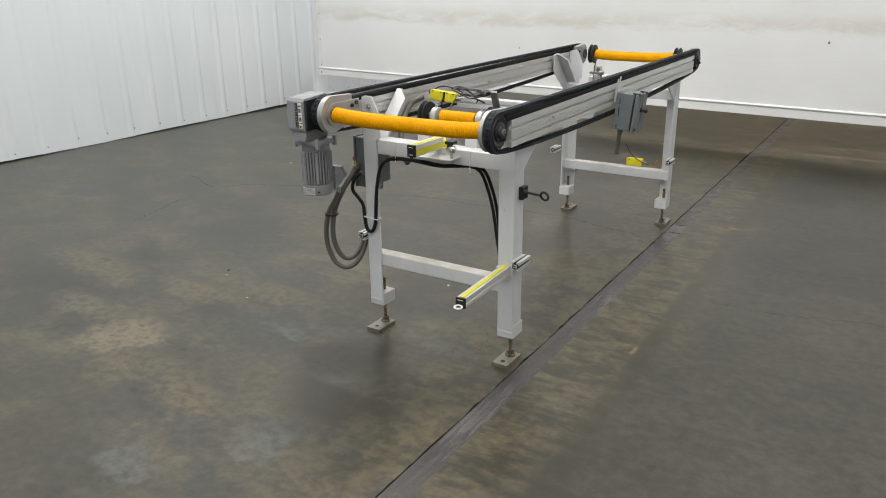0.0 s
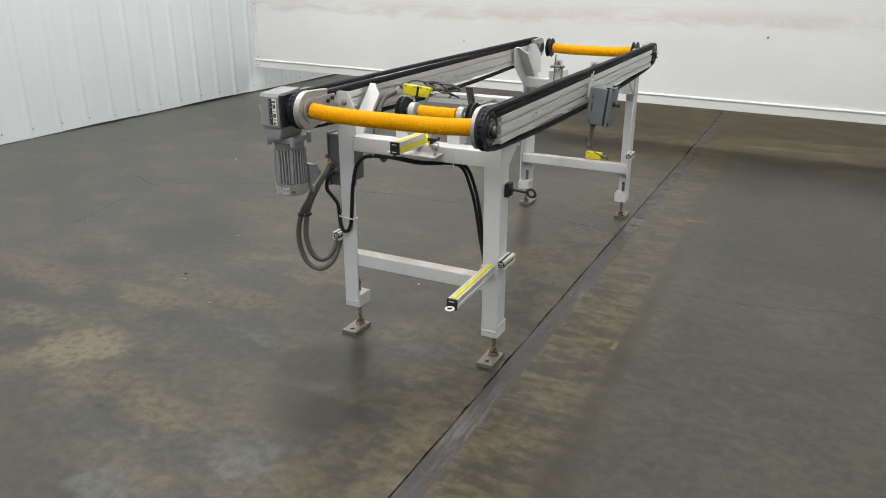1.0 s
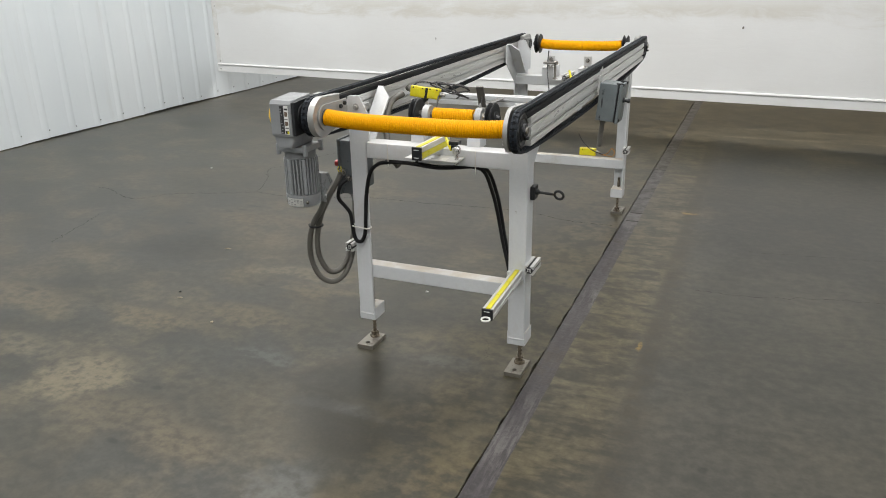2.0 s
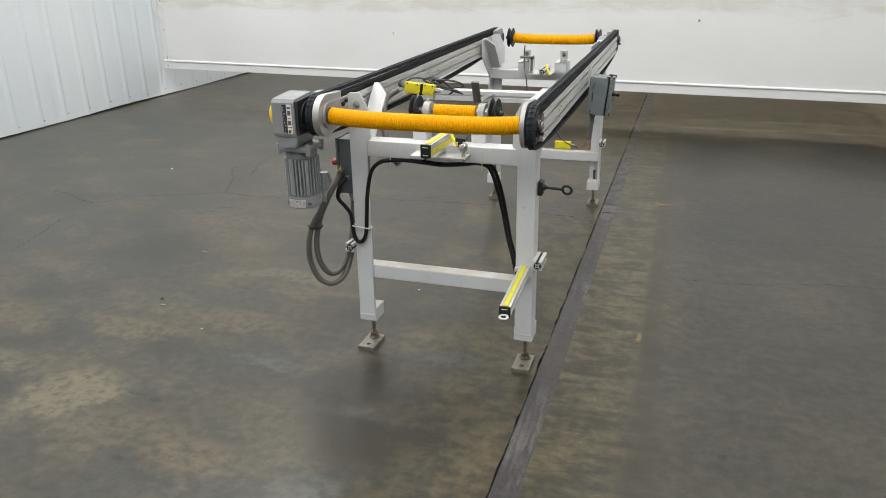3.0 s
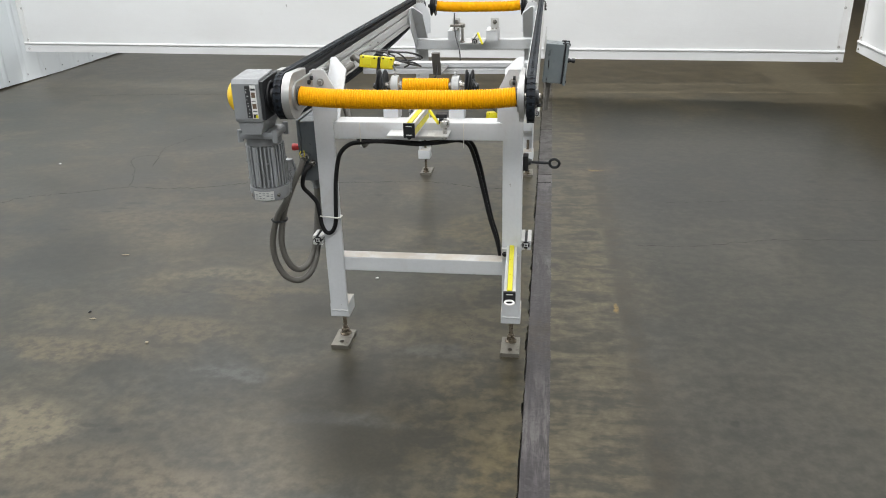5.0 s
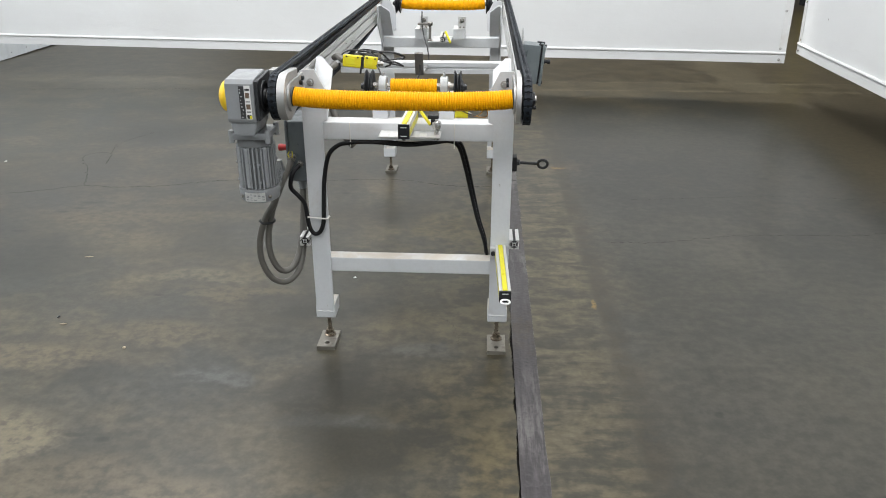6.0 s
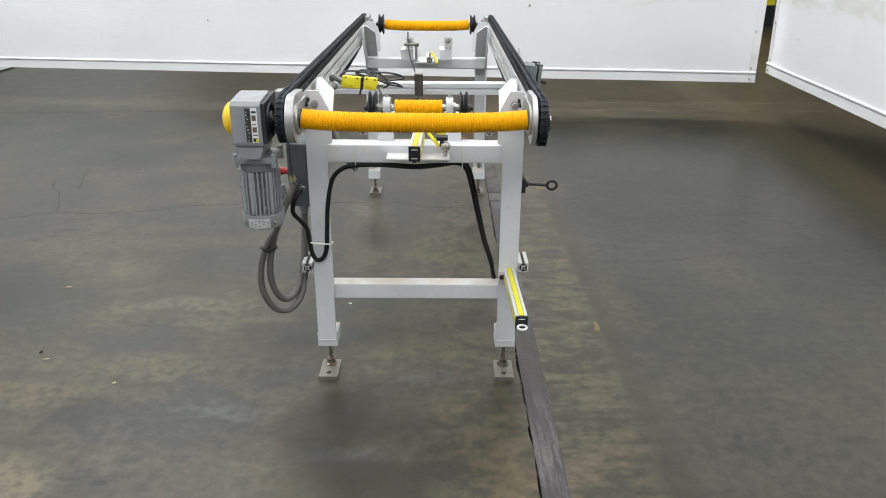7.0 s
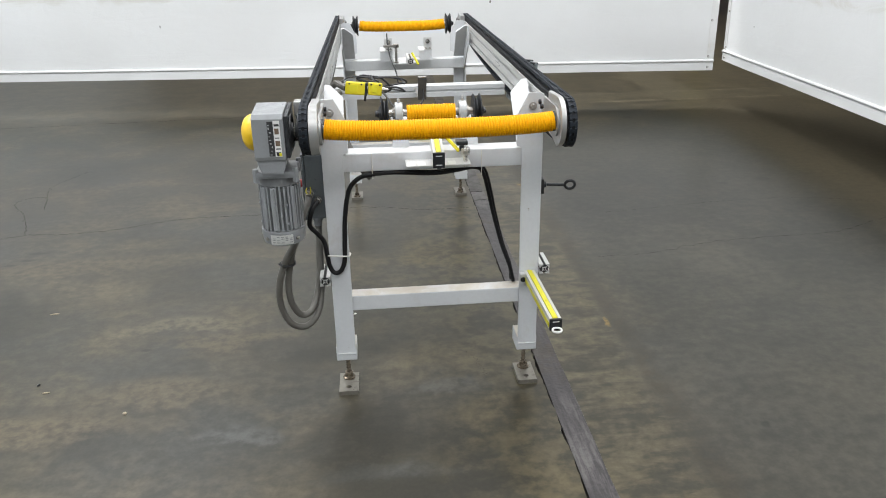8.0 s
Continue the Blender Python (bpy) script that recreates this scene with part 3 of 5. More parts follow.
def curtain(name, p, q, z0, z1, label, seed, ends=(True, True)):
    """A hanging vinyl sheet from p to q with a rope bead, a welded hem and eyelets."""
    p, q = Vector(p), Vector(q)
    L = (q - p).length
    u = (q - p) / L
    w = Vector((-u.y, u.x))
    head = new(name)
    nx, nz = int(L / 0.09), 40
    hem = 0.092

    def sag(s, z):
        return -0.003 * math.sin(math.pi * s / L) * max(0.0, 1 - (z - z0) / 1.5)

    def bulge(s, z):
        k = min(1.0, (z - z0) / 0.8)
        return 0.012 * noise.noise((s * 0.8, z * 0.6, seed)) + 0.035 * k * noise.noise((s * 0.35, z * 0.4, seed + 3)) + 0.006 * noise.noise((s * 3, z * 2.6, seed + 9)) * k

    def sheet(a, b, rows, out, thick):
        bm = B()
        grid = []
        for j in range(rows + 1):
            z = a + (b - a) * (j / rows) ** 1.3
            grid.append([(p + u * (L * i / nx) + w * (bulge(L * i / nx, z) + out), z + sag(L * i / nx, z)) for i in range(nx + 1)])
        for side in (0, 1):
            vs = [[bm.verts.new((c.x + w.x * thick * side, c.y + w.y * thick * side, z)) for c, z in r] for r in grid]
            for j in range(rows):
                for i in range(nx):
                    bm.faces.new((vs[j][i], vs[j][i + 1], vs[j + 1][i + 1], vs[j + 1][i]))
            if side == 0:
                front = vs
        for j in range(rows):
            for i in (0, nx):
                bm.faces.new((front[j][i], front[j + 1][i], vs[j + 1][i], vs[j][i]))
        for i in range(nx):
            bm.faces.new((front[0][i], vs[0][i], vs[0][i + 1], front[0][i + 1]))
        return bm

    part("curtain_sheet", sheet(z0 + hem - 0.004, z1, nz, 0.0, 0.004), VINYL, head)
    part("hem_band", sheet(z0, z0 + hem - 0.0235, 3, -0.010, 0.022), VINYL, head)
    bm = B()
    hose(bm, [(*(p + u * (L * i / 60) + w * (bulge(L * i / 60, z0 + hem) - 0.006)), z0 + hem - 0.008 + sag(L * i / 60, z0)) for i in range(61)], 0.012, 8, 2)
    part("rope_bead", bm, VINYL, head)
    for s0, s1 in ((0.0, 0.062), (L - 0.062, L)):
        bm = B()
        rows = []
        for k in range(60):
            z = z0 + hem + 0.004 + (z1 - z0 - hem - 0.004) * (k / 59) ** 1.3
            c0, c1 = p + u * s0 + w * (bulge(s0, z) - 0.0045), p + u * s1 + w * (bulge(s1, z) - 0.0045)
            rows.append([bm.verts.new((c.x - w.x * d, c.y - w.y * d, z)) for c, d in ((c0, 0), (c1, 0), (c1, -0.0042), (c0, -0.0042))])
        for a, b in zip(rows, rows[1:]):
            for k in range(4):
                bm.faces.new((a[k], a[(k + 1) % 4], b[(k + 1) % 4], b[k]))
        part("side_hem", bm, HEMVINYL, head)
    for s in (0.05, L - 0.05):
        for z in (z0 + 0.03, z0 + hem + 0.03, z0 + hem + 0.34, z0 + hem + 0.65):
            bm = B()
            c = p + u * s + w * (bulge(s, z) - (0.013 if z < z0 + hem else 0.006))
            ring(bm, (c.x, c.y, z), (w.x, w.y, 0), 0.0075, 0.0025, 14, 6)
            part("eyelet", bm, STEEL, head)
    return tagged(head, label, "curtain", kind="structure")


curtain("curtain", (-4.94, 5.03), (2.905, 4.25), 0.316, 5.9, "white vinyl divider curtain with grimy band and bottom hem", 1.0)
curtain("curtain", (3.05, 4.36), (2.58, -4.5), 0.383, 5.9, "white vinyl divider curtain hung across the bay", 7.0)


def column():
    head = new("steel_column")
    z = 0.0
    for i, h in enumerate((0.38, 0.25, 0.30, 0.25, 0.30, 0.25, 4.2)):
        bm = B()
        box(bm, 6.09, 6.29, 11.8, 12.0, z, z + h - 0.0005)
        part("painted_band", bm, (YELP if i % 2 else DARKCAST), head)
        z += h
    return tagged(head, "steel column with black and yellow warning bands", "column", kind="structure")


column()

# ---- the conveyor ----
YC = 1.05          # mid-length, about which both end frames mirror
AX, AZ = -0.205, 0.990   # near sprocket axis
FARY, FARZ = 2.290, 0.998   # far sprocket axis
conveyor = tagged(new("chain_conveyor"), "white steel two-strand chain conveyor with orange shaft sleeves on levelling feet", "conveyor")
conveyor.matrix_world = pose(0, -0.03, 0, 0, 0, -0.7)


def slope(y):
    return (FARZ - AZ) * (y - AX) / (FARY - AX)


def follow(bm):
    """Lets a long part sink with the slope of the rails."""
    for v in bm.verts:
        v.co.z += slope(v.co.y)
        v.co.x += inset(v.co.x) * max(0.0, 1 - max(0.0, v.co.y) / 2.2)
    return bm


def inset(side):
    """The free-side strand stands slightly nearer the middle at its near end."""
    return -0.001 if side > 0 else 0.0


def my(y, far):
    return 2 * YC - y if far else y


def leg(side, far):
    """Angle leg (front plate and outer flange) with a widened head, cap block, levelling screw and foot plate."""
    bm = B()
    xi, xo = 0.286 * side, 0.351 * side
    a, b = sorted((xi, xo))
    f0, f1 = my(-0.012, far), my(-0.004, far)
    top = [(xi, 0.146), (xo, 0.146), (xo, 1.030), (xo - 0.012 * side, 1.036), (0.302 * side, 1.036), (0.267 * side, 0.966), (0.267 * side, 0.868), (xi, 0.862)]
    prism(bm, top, "y", f0, f1, 0.0014)
    q = xo - 0.008 * side
    y0, y1 = sorted((my(-0.0038, far), my(0.066, far)))
    box(bm, min(xo, q), max(xo, q), y0, y1, 0.12, 0.985, 0.0014)
    ob = part("leg", bm, WHITE, conveyor)
    cx = (a + b) / 2
    bm = B()
    y0, y1 = sorted((my(-0.0105, far), my(0.076, far)))
    box(bm, a - 0.003, b + 0.003, y0, y1, 0.118, 0.172, 0.003)
    part("cap_block", bm, WHITE, ob)
    bm = B()
    hose(bm, [(a + 0.002 + (b - a - 0.004) * i / 6, my(-0.0118, far), 0.1455 + 0.0012 * math.sin(i * 2.1 + side)) for i in range(7)], 0.0032, 6, 4)
    part("weld_bead", bm, WHITE, ob)
    yb = 0.044 if not far else my(0.012, far)   # the screws stand off the middle of the caps
    fy = yb - my(0.012, far)
    bm = B()
    turned(bm, (cx, yb, 0.02), (0, 0, 1), [(0, 0.009)] + [(0.012 + 0.003 * k + d, 0.0085 - 0.0012 * (k % 2)) for k in range(60) for d in (0,)] + [(0.21, 0.008)], 12)
    part("levelling_screw", bm, SCREW, ob)
    bm = B()
    turned(bm, (cx, yb, 0.016), (0, 0, 1), [(0, 0.022), (0.004, 0.022), (0.006, 0.016), (0.011, 0.014)], 20)
    turned(bm, (cx, yb, 0.0275), (0, 0, 1), [(0, 0.0160), (0.011, 0.0160), (0.012, 0.013)], 6)
    part("lock_nut", bm, SCREW, ob)
    # foot plate with an open bolt hole
    bm = B()
    y0, y1 = sorted((my(-0.082, far) + fy, my(0.040, far) + fy))
    w = 0.034
    hole = Vector((cx, my(-0.053, far) + fy))
    n = 20
    outer, inner = [], []
    for k in range(n):
        d = Vector((math.cos(k * math.tau / n), math.sin(k * math.tau / n)))
        inner.append(hole + d * 0.0095)
        t = min((w / abs(d.x)) if abs(d.x) > 1e-6 else 9, ((y1 - hole.y) / d.y) if d.y > 1e-6 else 9, ((y0 - hole.y) / d.y) if d.y < -1e-6 else 9)
        outer.append(hole + d * t)
    for crn in ((cx - w, y0), (cx + w, y0), (cx - w, y1), (cx + w, y1)):
        v = Vector(crn)
        i = min(range(n), key=lambda k: (outer[k] - v).length)
        outer[i] = v
    rings = [[bm.verts.new((p.x, p.y, z)) for p in r] for r, z in ((inner, 0.0), (outer, 0.0), (outer, 0.0145), (outer, 0.016), (inner, 0.016))]
    for i in range(5):
        for k in range(n):
            bm.faces.new((rings[i][k], rings[i][(k + 1) % n], rings[(i + 1) % 5][(k + 1) % n], rings[(i + 1) % 5][k]))
    part("foot_plate", bm, FOOTSTEEL, ob, "bare steel foot plate with a bolt hole")
    # bolt through the leg head
    bm = B()
    hexbolt(bm, (0.3155 * side, my(-0.0125, far), 0.994), (0, -1 if not far else 1, 0), 0.0085, 0.008)
    part("head_bolt", bm, PLATE, ob)
    return ob


def knee(side, far):
    """Leaning knee plate from leg to rail, with a folded edge along the rail."""
    bm = B()
    xi, xo = 0.280 * side, 0.3425 * side
    pts = [(my(0.046, far), 0.775), (my(0.052, far), 0.770), (my(0.262, far), 0.930), (my(0.262, far), 1.030), (my(0.225, far), 1.036), (my(0.046, far), 0.850)]
    prism(bm, pts, "x", xo - 0.006 * side, xo, 0.001)
    vs = []
    for x, top in ((xi, 1.000), (xo - 0.020 * side, 1.036), (xo - 0.0062 * side, 1.036)):
        y0 = 0.046 + 0.179 * (top - 0.850) / 0.186
        vs.append([bm.verts.new(c) for c in ((x, my(0.046, far), 0.850), (x, my(0.054, far), 0.846), (x, my(y0 + 0.008, far), top - 0.004), (x, my(y0, far), top))])
    bm.faces.new(vs[0])
    bm.faces.new(vs[2])
    for a, b in zip(vs, vs[1:]):
        for k in range(4):
            bm.faces.new((a[k], a[(k + 1) % 4], b[(k + 1) % 4], b[k]))
    ob = part("knee_brace", bm, WHITE, conveyor)
    return ob


for far in (False, True):
    for side in (-1, 1):
        leg(side, far)
        knee(side, far)


def bar(name, z0, z1, y0, y1, far):
    bm = B()
    a, b = sorted((my(y0, far), my(y1, far)))
    box(bm, -0.342, 0.342, a, b, z0, z1, 0.004)
    return part(name, bm, WHITE, conveyor)


for far in (False, True):
    bar("lower_crossbar", 0.294 if far else 0.308, 0.349 if far else 0.363, -0.003, 0.052, far)
    bar("upper_crossbar", 0.782 if far else 0.800, 0.837 if far else 0.860, -0.003, 0.070, far)


def rail(side):
    """Slotted aluminium rail."""
    xo, xi, z0, z1 = 0.394, 0.356, 0.922, 1.017
    def face(x, out):
        """One upright face from bottom to top: two T-slots and fine grooves between them; out is +1 or -1."""
        row = [(x, z0)]
        for z, slot in ((0.9285, False), (0.9340, False), (0.9475, True), (0.9610, False), (0.9665, False), (0.9725, False), (0.9780, False), (0.9915, True), (1.0050, False), (1.0105, False)):
            if slot:
                row += [(x, z - 0.0045), (x - 0.003 * out, z - 0.0045), (x - 0.003 * out, z - 0.009), (x - 0.010 * out, z - 0.006), (x - 0.010 * out, z + 0.006), (x - 0.003 * out, z + 0.009), (x - 0.003 * out, z + 0.0045), (x, z + 0.0045)]
            else:
                row += [(x, z - 0.0009), (x - 0.0014 * out, z), (x, z + 0.0009)]
        return row + [(x, z1)]
    outer, inner = face(xo, 1), face(xi, -1)[::-1]
    bm = B()
    prism(bm, [(x * side, z) for x, z in outer + inner], "y", -0.125, FARY - 0.09)
    follow(bm)
    ob = part("rail", bm, ALU, conveyor, "slotted aluminium rail")
    bm = B()
    a, b = sorted((0.361 * side, 0.390 * side))
    prism(bm, [(a, 1.0175), (b, 1.0175), (b, 1.032), (b - 0.004, 1.037), (a + 0.004, 1.037), (a, 1.032)], "y", -0.160, FARY - 0.03, 0.001)
    follow(bm)
    part("wear_strip", bm, GUIDE, ob, "black plastic wear strip under the chain")
    return ob


for side in (-1, 1):
    rail(side)

DROP = 0.004               # the chain rides a little low on its wheels
R0, R1 = 0.066, 0.057       # chain pitch radii at near and far sprockets


def chain_line():
    """The closed run of the chain in the y-z plane, as points at even steps."""
    pts = []
    for k in range(25):
        a = math.pi * (0.5 + k / 24)
        pts.append((AX + R0 * math.cos(a), AZ - DROP + R0 * math.sin(a)))
    for k in range(1, 60):
        s = k / 60
        z = (AZ - DROP - R0) * (1 - s) + (FARZ - DROP - R1) * s - 0.040 * math.sin(math.pi * s) ** 0.6
        pts.append((AX + (FARY - AX) * s, z))
    for k in range(25):
        a = math.pi * (1.5 + k / 24)
        pts.append((FARY + R1 * math.cos(a), FARZ - DROP + R1 * math.sin(a)))
    for k in range(1, 60):
        s = k / 60
        pts.append((FARY + (AX - FARY) * s, (FARZ - DROP + R1) * (1 - s) + (AZ - DROP + R0) * s))
    P = [Vector(p) for p in pts]
    seg = [(P[(i + 1) % len(P)] - P[i]).length for i in range(len(P))]
    total = sum(seg)
    n = round(total / 0.0190)
    step, out, i, left = total / n, [], 0, 0.0
    for k in range(n):
        want = k * step
        while left + seg[i] < want:
            left += seg[i]
            i += 1
        f = (want - left) / seg[i]
        a, b = P[i], P[(i + 1) % len(P)]
        out.append((a.lerp(b, f), math.atan2(b.y - a.y, b.x - a.x)))
    return out, step


LINKS, PITCH = chain_line()


def link_mesh():
    """One chain link: two side bars and a cross bridge, so that a pocket shows between bridges."""
    bm = B()
    h = PITCH / 2
    for s in (-1, 1):
        prism(bm, [(-h * 0.99, -0.0040), (h * 0.99, -0.0040), (h * 0.99, 0.0034), (h * 0.78, 0.0052), (-h * 0.78, 0.0052), (-h * 0.99, 0.0034)], "x", *sorted((s * 0.0042, s * 0.0112)))
    box(bm, -0.0043, 0.0043, -h * 0.45, h * 0.45, -0.0038, 0.0048)
    prism(bm, [(-h * 0.55, -0.0041), (h * 0.55, -0.0041), (h * 0.38, -0.0092), (-h * 0.38, -0.0092)], "x", -0.0105, 0.0105)
    me = bpy.data.meshes.new("chain_link")
    bmesh.ops.recalc_face_normals(bm, faces=bm.faces)
    bm.to_mesh(me)
    bm.free()
    me.materials.append(CHAIN)
    return me


def sprocket(name, side, y, z, r):
    """Toothed wheel with hub, shaft end and collar on the outer face."""
    bm = B()
    n = 18
    pts = []
    for k in range(n * 4):
        a = k * math.tau / (n * 4)
        rr = r - 0.0065 - (0.0045 if k % 4 in (2, 3) else 0)
        pts.append((y + rr * math.cos(a), z + rr * math.sin(a)))
    a, b = sorted((0.366 * side, 0.3885 * side))
    prism(bm, pts, "x", a, b, 0.001)
    ob = part(name, bm, BLACK, conveyor, "black toothed chain sprocket")
    bm = B()
    turned(bm, (0.3886 * side, y, z), (side, 0, 0), [(0, r - 0.014), (0.0025, r - 0.015), (0.0025, r - 0.022), (0.0012, r - 0.024), (0.0012, 0.030)], 36)
    part("wheel_flange", bm, DARKCAST, ob)
    bm = B()
    turned(bm, (0.3900 * side, y, z), (side, 0, 0), [(0, 0.034), (0.003, 0.034), (0.004, 0.030), (0.004, 0.023), (0.011, 0.022), (0.012, 0.020)], 28)
    part("hub", bm, DARKCAST, ob)
    bm = B()
    turned(bm, (0.3925 * side, y, z), (side, 0, 0), [(0, 0.0125), (0.013, 0.0125), (0.015, 0.011)], 18)
    part("shaft_end", bm, STEEL, ob)
    bm = B()
    hexbolt(bm, (0.3945 * side, y + 0.010, z - 0.026), (side, 0, 0), 0.006, 0.012)
    part("hub_screw", bm, BLACK, ob)
    if y < 1:
        ob.location.x = inset(side)
    return ob


for side in (-1, 1):
    sprocket("sprocket", side, AX, AZ, R0)
    sprocket("sprocket", side, FARY, FARZ, R1)


def bearing_plate(side, far):
    """Thick rounded bearing bracket on a longer backing plate."""
    y, az = (FARY, FARZ) if far else (AX, AZ)
    s = -1 if not far else 1
    R = 0.071 if not far else 0.060

    def stadium(rad, tail, drop, n=24):
        pts = []
        for k in range(n + 1):
            a = math.pi * (0.5 + k / n)
            pts.append((y + (rad * math.cos(a)) * (1 if s < 0 else -1), az + rad * math.sin(a)))
        back = y - s * tail
        pts += [(back, az - rad + drop), (back, az + rad - drop * 0.2)]
        return pts
    bm = B()
    a, b = sorted(((0.336 if side < 0 or far else 0.346) * side, 0.360 * side))
    prism(bm, stadium(R, 0.115, 0.028), "x", a, b, 0.003)
    ob = part("bearing_bracket", bm, PLATE, conveyor, "thick machined aluminium bearing bracket")
    bm = B()
    a, b = sorted(((0.328 if side < 0 or far else 0.3395) * side, (0.3355 if side < 0 or far else 0.3455) * side))
    prism(bm, stadium(R * 0.62, 0.150, 0.0), "x", a, b, 0.0015)
    part("cover_plate", bm, PLATE, ob)
    for dy, dz in ((0.100, 0.022), (0.128, 0.030)):
        bm = B()
        turned(bm, (0.3278 * side, y - s * dy, az + dz), (-side, 0, 0), [(0, 0.0075), (0.007, 0.0075), (0.008, 0.006)], 14)
        part("socket_screw", bm, BLACK, ob)
    bm = B()
    turned(bm, ((0.3275 if side < 0 or far else 0.3390) * side, y, az), (-side, 0, 0), [(0, 0.030), (0.004, 0.029), (0.004, 0.022), (0.001, 0.021)], 26)
    part("bearing_ring", bm, DARKCAST, ob)
    if not far:
        ob.location.x = inset(side)
    return ob


for far in (False, True):
    for side in (-1, 1):
        bearing_plate(side, far)


def sleeve(name, x0, x1, y, z, r, sag, pitch=0.0076, tilt=0.0, back=0.0):
    """Corrugated plastic sleeve round a shaft, drooping a little."""
    n = int((x1 - x0) / pitch) * 4
    pts = []
    for i in range(n + 1):
        t = i / n
        drop = sag * (1 - (2 * t - 1) ** 4)
        pts.append((x0 + (x1 - x0) * t, y - back * math.sin(math.pi * t), z - drop + tilt * (t - 0.5)))
    bm = B()
    hose(bm, pts, r, 28, 0, lambda i, m: r - (0.0, 0.0006, 0.0027, 0.0006)[i % 4])
    ob = part(name, bm, SLEEVE, conveyor, "orange-yellow corrugated plastic sleeve", 85)
    bm = B()
    rod(bm, (x0 - 0.03, y, z), (x1 + 0.03, y, z), 0.0125, 16)
    part("shaft", bm, STEEL, ob)
    return ob


sleeve("drive_shaft_sleeve", -0.321, 0.3345, AX - 0.002, AZ + 0.001, 0.0293, 0.009, back=0.006)
sleeve("idler_shaft_sleeve", -0.250, 0.250, FARY, FARZ + 0.002, 0.030, 0.008)


def vee_pulley(name, x, y, z, r, w, out):
    bm = B()
    turned(bm, (x - w / 2, y, z), (1, 0, 0), [(0, r * 0.45), (0, r * 0.96), (0.002, r), (w * 0.14, r), (w * 0.42, r * 0.72), (w * 0.58, r * 0.72), (w * 0.86, r), (w - 0.002, r), (w, r * 0.96), (w, r * 0.45)], 40)
    ob = part(name, bm, BLACK, conveyor, "black grooved pulley")
    bm = B()
    turned(bm, (x, y, z), (out, 0, 0), [(0, r * 0.44), (w / 2 + 0.004, r * 0.44), (w / 2 + 0.006, r * 0.38), (w / 2 + 0.006, r * 0.24), (w / 2 + 0.012, r * 0.22), (w / 2 + 0.012, 0.010), (w / 2 + 0.018, 0.009)], 24)
    part("pulley_hub", bm, DARKCAST, ob)
    return ob


for sx in (-1, 1):
    vee_pulley("grooved_pulley", 0.272 * sx, FARY, FARZ + 0.002, 0.058, 0.030, sx)


def jack_shaft():
    """Short shaft on two pillow blocks on welded pedestals of the near upper crossbar."""
    y, z = 0.160, 0.948
    sleeve("jack_shaft_sleeve", -0.072, 0.088, y, z, 0.027, 0.0, 0.0085)
    for sx, cx in ((-1, -0.099), (1, 0.113)):
        bm = B()
        px = cx + (0.012 if sx > 0 else 0.0)
        prism(bm, [(px - 0.026, 0.8535), (px + 0.026, 0.8535), (px + 0.026, 0.9135), (px - 0.026, 0.9135)], "y", 0.055, 0.061, 0.001)
        box(bm, px - 0.028, px + 0.028, 0.0545, 0.262, 0.914, 0.921, 0.0015)
        for wx in (px - 0.026, px + 0.020):
            box(bm, wx, wx + 0.006, 0.0612, 0.12, 0.855, 0.9138, 0.001)
        ob = part("pedestal", bm, WHITE, conveyor)
        bm = B()
        turned(bm, (cx - 0.013, y, z), (1, 0, 0), [(0, 0.034), (0.002, 0.036), (0.024, 0.036), (0.026, 0.034)], 28)
        box(bm, cx - 0.013, cx + 0.013, y - 0.050, y + 0.050, 0.9212, 0.930, 0.003)
        turned(bm, (cx, y, z + 0.034), (0, 0, 1), [(0, 0.005), (0.012, 0.005), (0.013, 0.003), (0.017, 0.003)], 10)
        part("pillow_block", bm, GREYLT, ob, "light grey pillow block bearing")
        bm = B()
        turned(bm, (cx + sx * 0.013, y, z), (sx, 0, 0), [(0, 0.020), (0.008, 0.019), (0.008, 0.013), (0.045, 0.013)], 20)
        part("shaft_collar", bm, STEEL, ob)
        vee_pulley("grooved_pulley", cx + sx * 0.047, y, z, 0.056, 0.026, sx)


jack_shaft()


